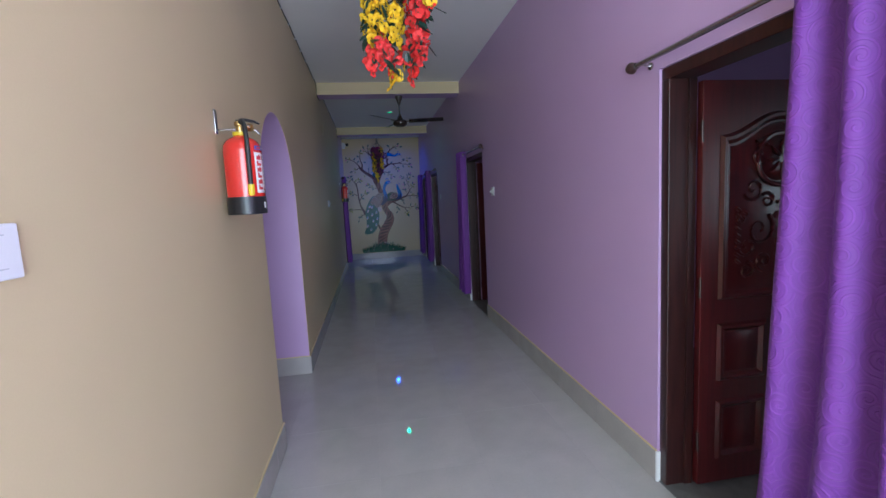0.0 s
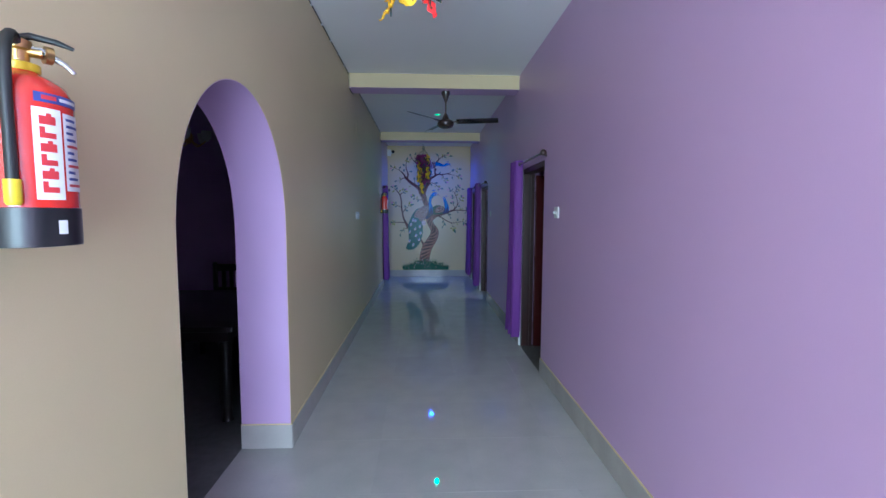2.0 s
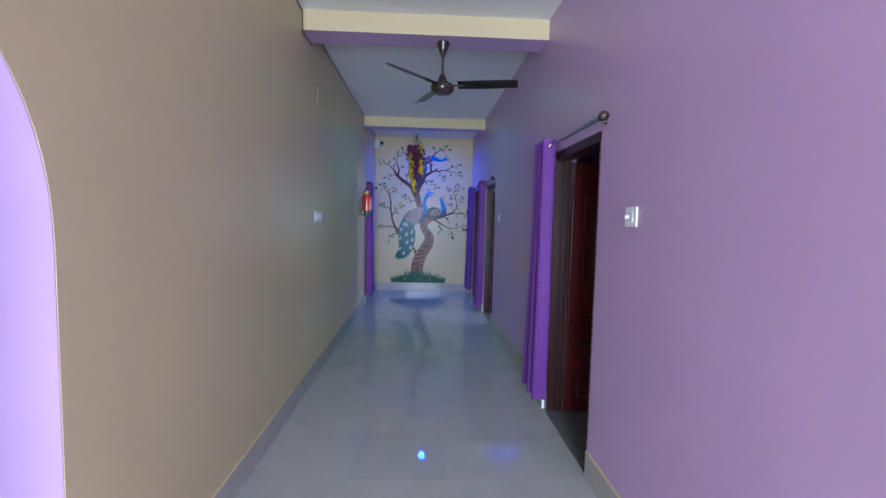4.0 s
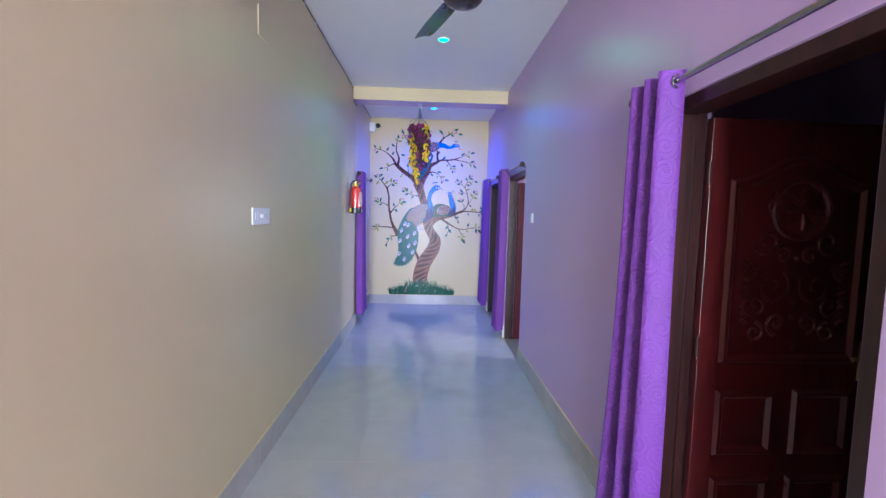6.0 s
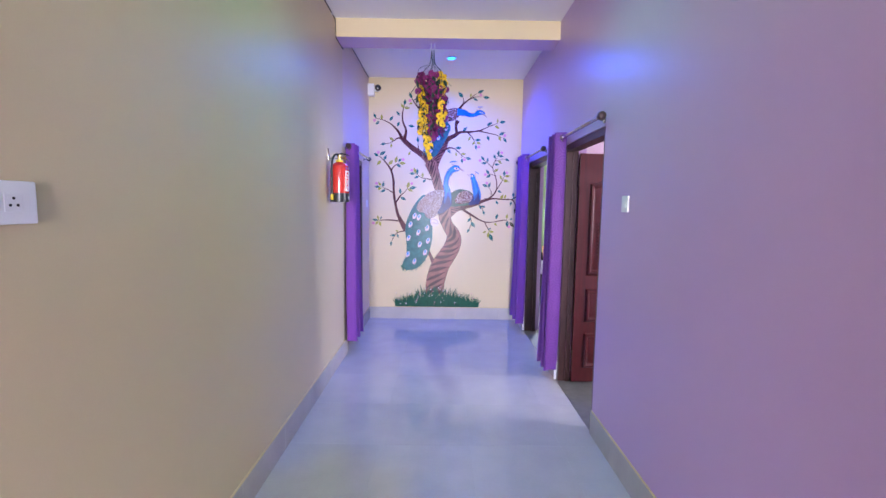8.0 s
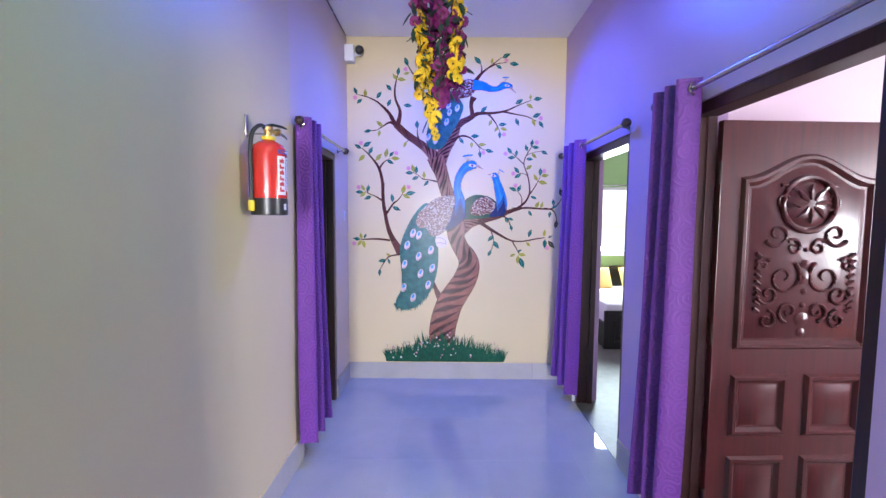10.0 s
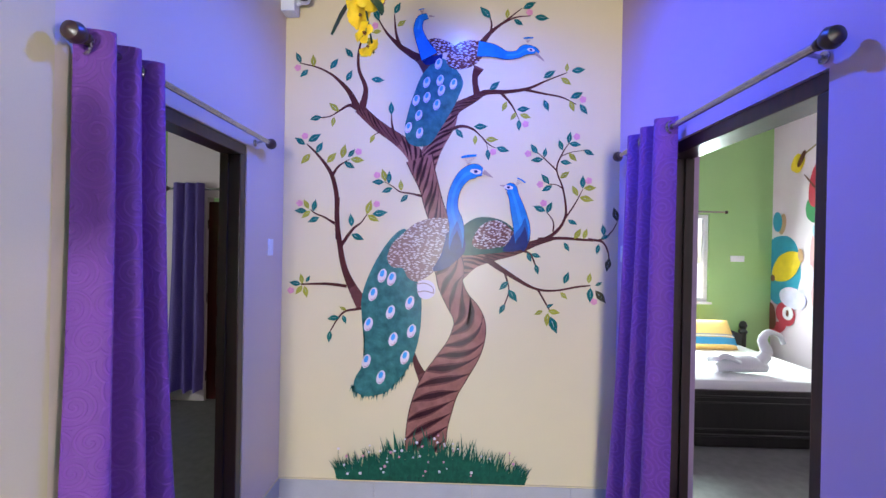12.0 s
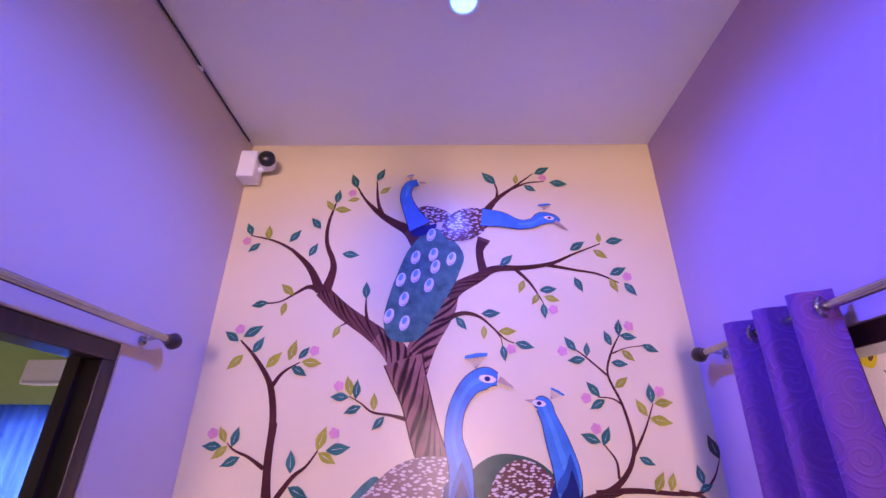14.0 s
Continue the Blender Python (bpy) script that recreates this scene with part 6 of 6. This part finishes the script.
side_curtain = curtain(0, 0, 0.32, -0.02, 0.34, 2.21, 0.12, 3, LAVENDER, 0.032, 19, "lavender curtain beside the washroom door in the bedroom", rings=False)
side_curtain.matrix_basis = pose(-2.20, 14.085, 0.12, 0, 0, 90)
side_rod = curtain_rod(-1.75, -0.66, 0.66, ROD_Z, -1)
side_rod.matrix_basis = pose(-1.75, 14.117, ROD_Z, 0, 0, -90)
carved_leaf("door_leaf", pose(-2.045, 14.235, 0, 0, 0, 0))
ac = thing("air_conditioner", pose(-4.15, 16.0, 2.62), "white wall-mounted split air conditioner", "air conditioner")
boxes("case", WHITE, (-0.42, 0.42, -0.20, -0.001, -0.14, 0.14), parent=ac, bevel=0.02)
boxes("louvre", GREYP, (-0.38, 0.38, -0.206, -0.19, -0.135, -0.10), parent=ac, bevel=0.003)
boxes("seam", GREYP, (-0.40, 0.40, -0.203, -0.19, -0.085, -0.082), parent=ac)

# ---- the dark dining room through the archway ----
table = thing("dining_table", pose(-1.75, 5.45, 0), "dark wooden dining table in an unlit room", "table")
boxes("tabletop", BLACKWOOD, (-0.65, 0.65, -0.80, 0.80, 0.71, 0.75), parent=table, bevel=0.008)
boxes("apron", BLACKWOOD, (-0.58, 0.58, -0.72, 0.72, 0.62, 0.71), parent=table)
for x in (-0.55, 0.55):
    for y in (-0.70, 0.70):
        bm = bmesh.new()
        lathe(bm, [(0.045, 0.0), (0.035, 0.03), (0.03, 0.10), (0.042, 0.16), (0.034, 0.40), (0.045, 0.60), (0.045, 0.62)], 14, Matrix.Translation((x, y, 0)))
        part("leg", bm, BLACKWOOD, table, smooth=True)


def dining_chair(m):
    ob = thing("dining_chair", m, "dark wooden dining chair drawn up to the table", "chair", "dining chairs")
    boxes("seat", BLACKWOOD, (-0.22, 0.22, -0.21, 0.21, 0.43, 0.47), parent=ob, bevel=0.01)
    for x in (-0.19, 0.19):
        boxes("leg", BLACKWOOD, (x - 0.02, x + 0.02, -0.20, -0.16, 0, 0.43), parent=ob, bevel=0.004)
        boxes("back_leg", BLACKWOOD, (x - 0.02, x + 0.02, 0.17, 0.21, 0, 1.0), parent=ob, bevel=0.004)
    for z in (0.62, 0.90):
        boxes("back_rail", BLACKWOOD, (-0.17, 0.17, 0.175, 0.20, z, z + 0.08), parent=ob, bevel=0.006)
    for x in (-0.09, 0.0, 0.09):
        boxes("back_slat", BLACKWOOD, (x - 0.02, x + 0.02, 0.18, 0.195, 0.70, 0.90), parent=ob)
    return ob


chair = dining_chair(pose(-2.0, 6.55, 0))
for m in (pose(-1.45, 6.55, 0), pose(-2.75, 5.2, 0, 0, 0, 90), pose(-2.75, 5.85, 0, 0, 0, 90)):
    copy_thing(chair, m)
lampshade = thing("chandelier", pose(-2.72, 7.30, 3.14), "small unlit chandelier with frosted glass shades", "chandelier")
bm = bmesh.new()
tube(bm, [(0, 0, 0.12), (0, 0, -0.55)], 0.008, 8)
lathe(bm, [(0.05, 0.12), (0.05, 0.09), (0.01, 0.08)], 14)
lathe(bm, [(0.01, -0.50), (0.045, -0.55), (0.045, -0.62), (0.01, -0.66)], 14)
part("stem", bm, BRASS, lampshade, smooth=True)
for k in range(5):
    a = 2 * math.pi * k / 5
    bm = bmesh.new()
    tube(bm, smooth_path([(0, 0, -0.6), (0.12 * math.cos(a), 0.12 * math.sin(a), -0.68), (0.22 * math.cos(a), 0.22 * math.sin(a), -0.62)], 5), 0.007, 8)
    arm = part("arm", bm, BRASS, lampshade, smooth=True)
    bm = bmesh.new()
    lathe(bm, [(0.02, -0.63), (0.045, -0.60), (0.058, -0.54), (0.062, -0.50)], 16, Matrix.Translation((0.22 * math.cos(a), 0.22 * math.sin(a), 0)))
    part("shade", bm, FROST, arm, "frosted glass shade", smooth=True)
back = thing("door_6", pose(-3.85, 8.0, 0), "closed dark timber door in the dining room", "door", "doors", "structure")
boxes("leaf", BLACKWOOD, (-0.42, 0.42, -0.045, -0.002, 0.0, 2.05), parent=back, bevel=0.004)
for a, b in ((-0.48, -0.42), (0.42, 0.48)):
    boxes("jamb", BLACKWOOD, (a, b, -0.06, -0.002, 0, 2.11), parent=back)
boxes("head", BLACKWOOD, (-0.48, 0.48, -0.06, -0.002, 2.05, 2.11), parent=back)
bm = bmesh.new()
tube(bm, [(-0.55, -0.08, 2.17), (0.62, -0.08, 2.17)], 0.010, 8)
for s in (-0.5, 0.56):
    tube(bm, [(s, -0.08, 2.17), (s, -0.002, 2.17)], 0.006, 6)
part("rod", bm, CHROME, back, "thin curtain rod", smooth=True)

# ---- floors, tile by tile in the corridor ----
structure(boxes("floor_rooms", ROOMFLOOR, (RIN, 6.2, YS - 0.2, 16.4, -0.1, 0.0), (-6.2, XL - ARCH_T, YS - 0.2, 16.4, -0.1, 0.0), (XL - ARCH_T, RIN, YE + 0.15, 16.4, -0.1, 0.0)), "grey speckled floor of the side rooms")
floor = structure(boxes("floor", GROUT, (XL - ARCH_T, RIN, YS - 0.2, YE + 0.15, -0.1, -0.0012)), "polished ivory tiled corridor floor")
structure(boxes("ground", GROUT, (-60, 60, -60, 80, -0.4, -0.12)), "plain ground outside")
TILES = {}
rows = int((YE - YS + 0.2) / 0.6) + 1
for j in range(rows):
    y0 = YS - 0.2 + 0.6 * j
    y1 = min(y0 + 0.6, YE)
    for x0, x1 in ((XL - ARCH_T, XL - 0.0), (XL, 0.01), (0.01, 0.61), (0.61, 1.21), (1.21, RIN)):
        if x0 < XL - 0.1 and not (ARCH0 - 0.6 < y0 < ARCH1 or 10.3 < y0 < 12.0):
            continue
        key = (round(x1 - x0, 3), round(y1 - y0, 3))
        if key not in TILES:
            bm = bmesh.new()
            w, d, e = key[0] / 2 - 0.0004, key[1] / 2 - 0.0004, 0.0003
            low = [bm.verts.new((sx * w, sy * d, -0.008)) for sx, sy in ((-1, -1), (1, -1), (1, 1), (-1, 1))]
            mid = [bm.verts.new((sx * w, sy * d, -e * 0.6)) for sx, sy in ((-1, -1), (1, -1), (1, 1), (-1, 1))]
            top = [bm.verts.new((sx * (w - e), sy * (d - e), 0.0)) for sx, sy in ((-1, -1), (1, -1), (1, 1), (-1, 1))]
            for a, b in ((low, mid), (mid, top)):
                for i in range(4):
                    bm.faces.new((a[i], a[(i + 1) % 4], b[(i + 1) % 4], b[i]))
            bm.faces.new(top)
            TILES[key] = mesh("tile", bm, FLOOR)
        piece("tile", TILES[key], floor, Matrix.Translation(((x0 + x1) / 2, (y0 + y1) / 2, 0)))
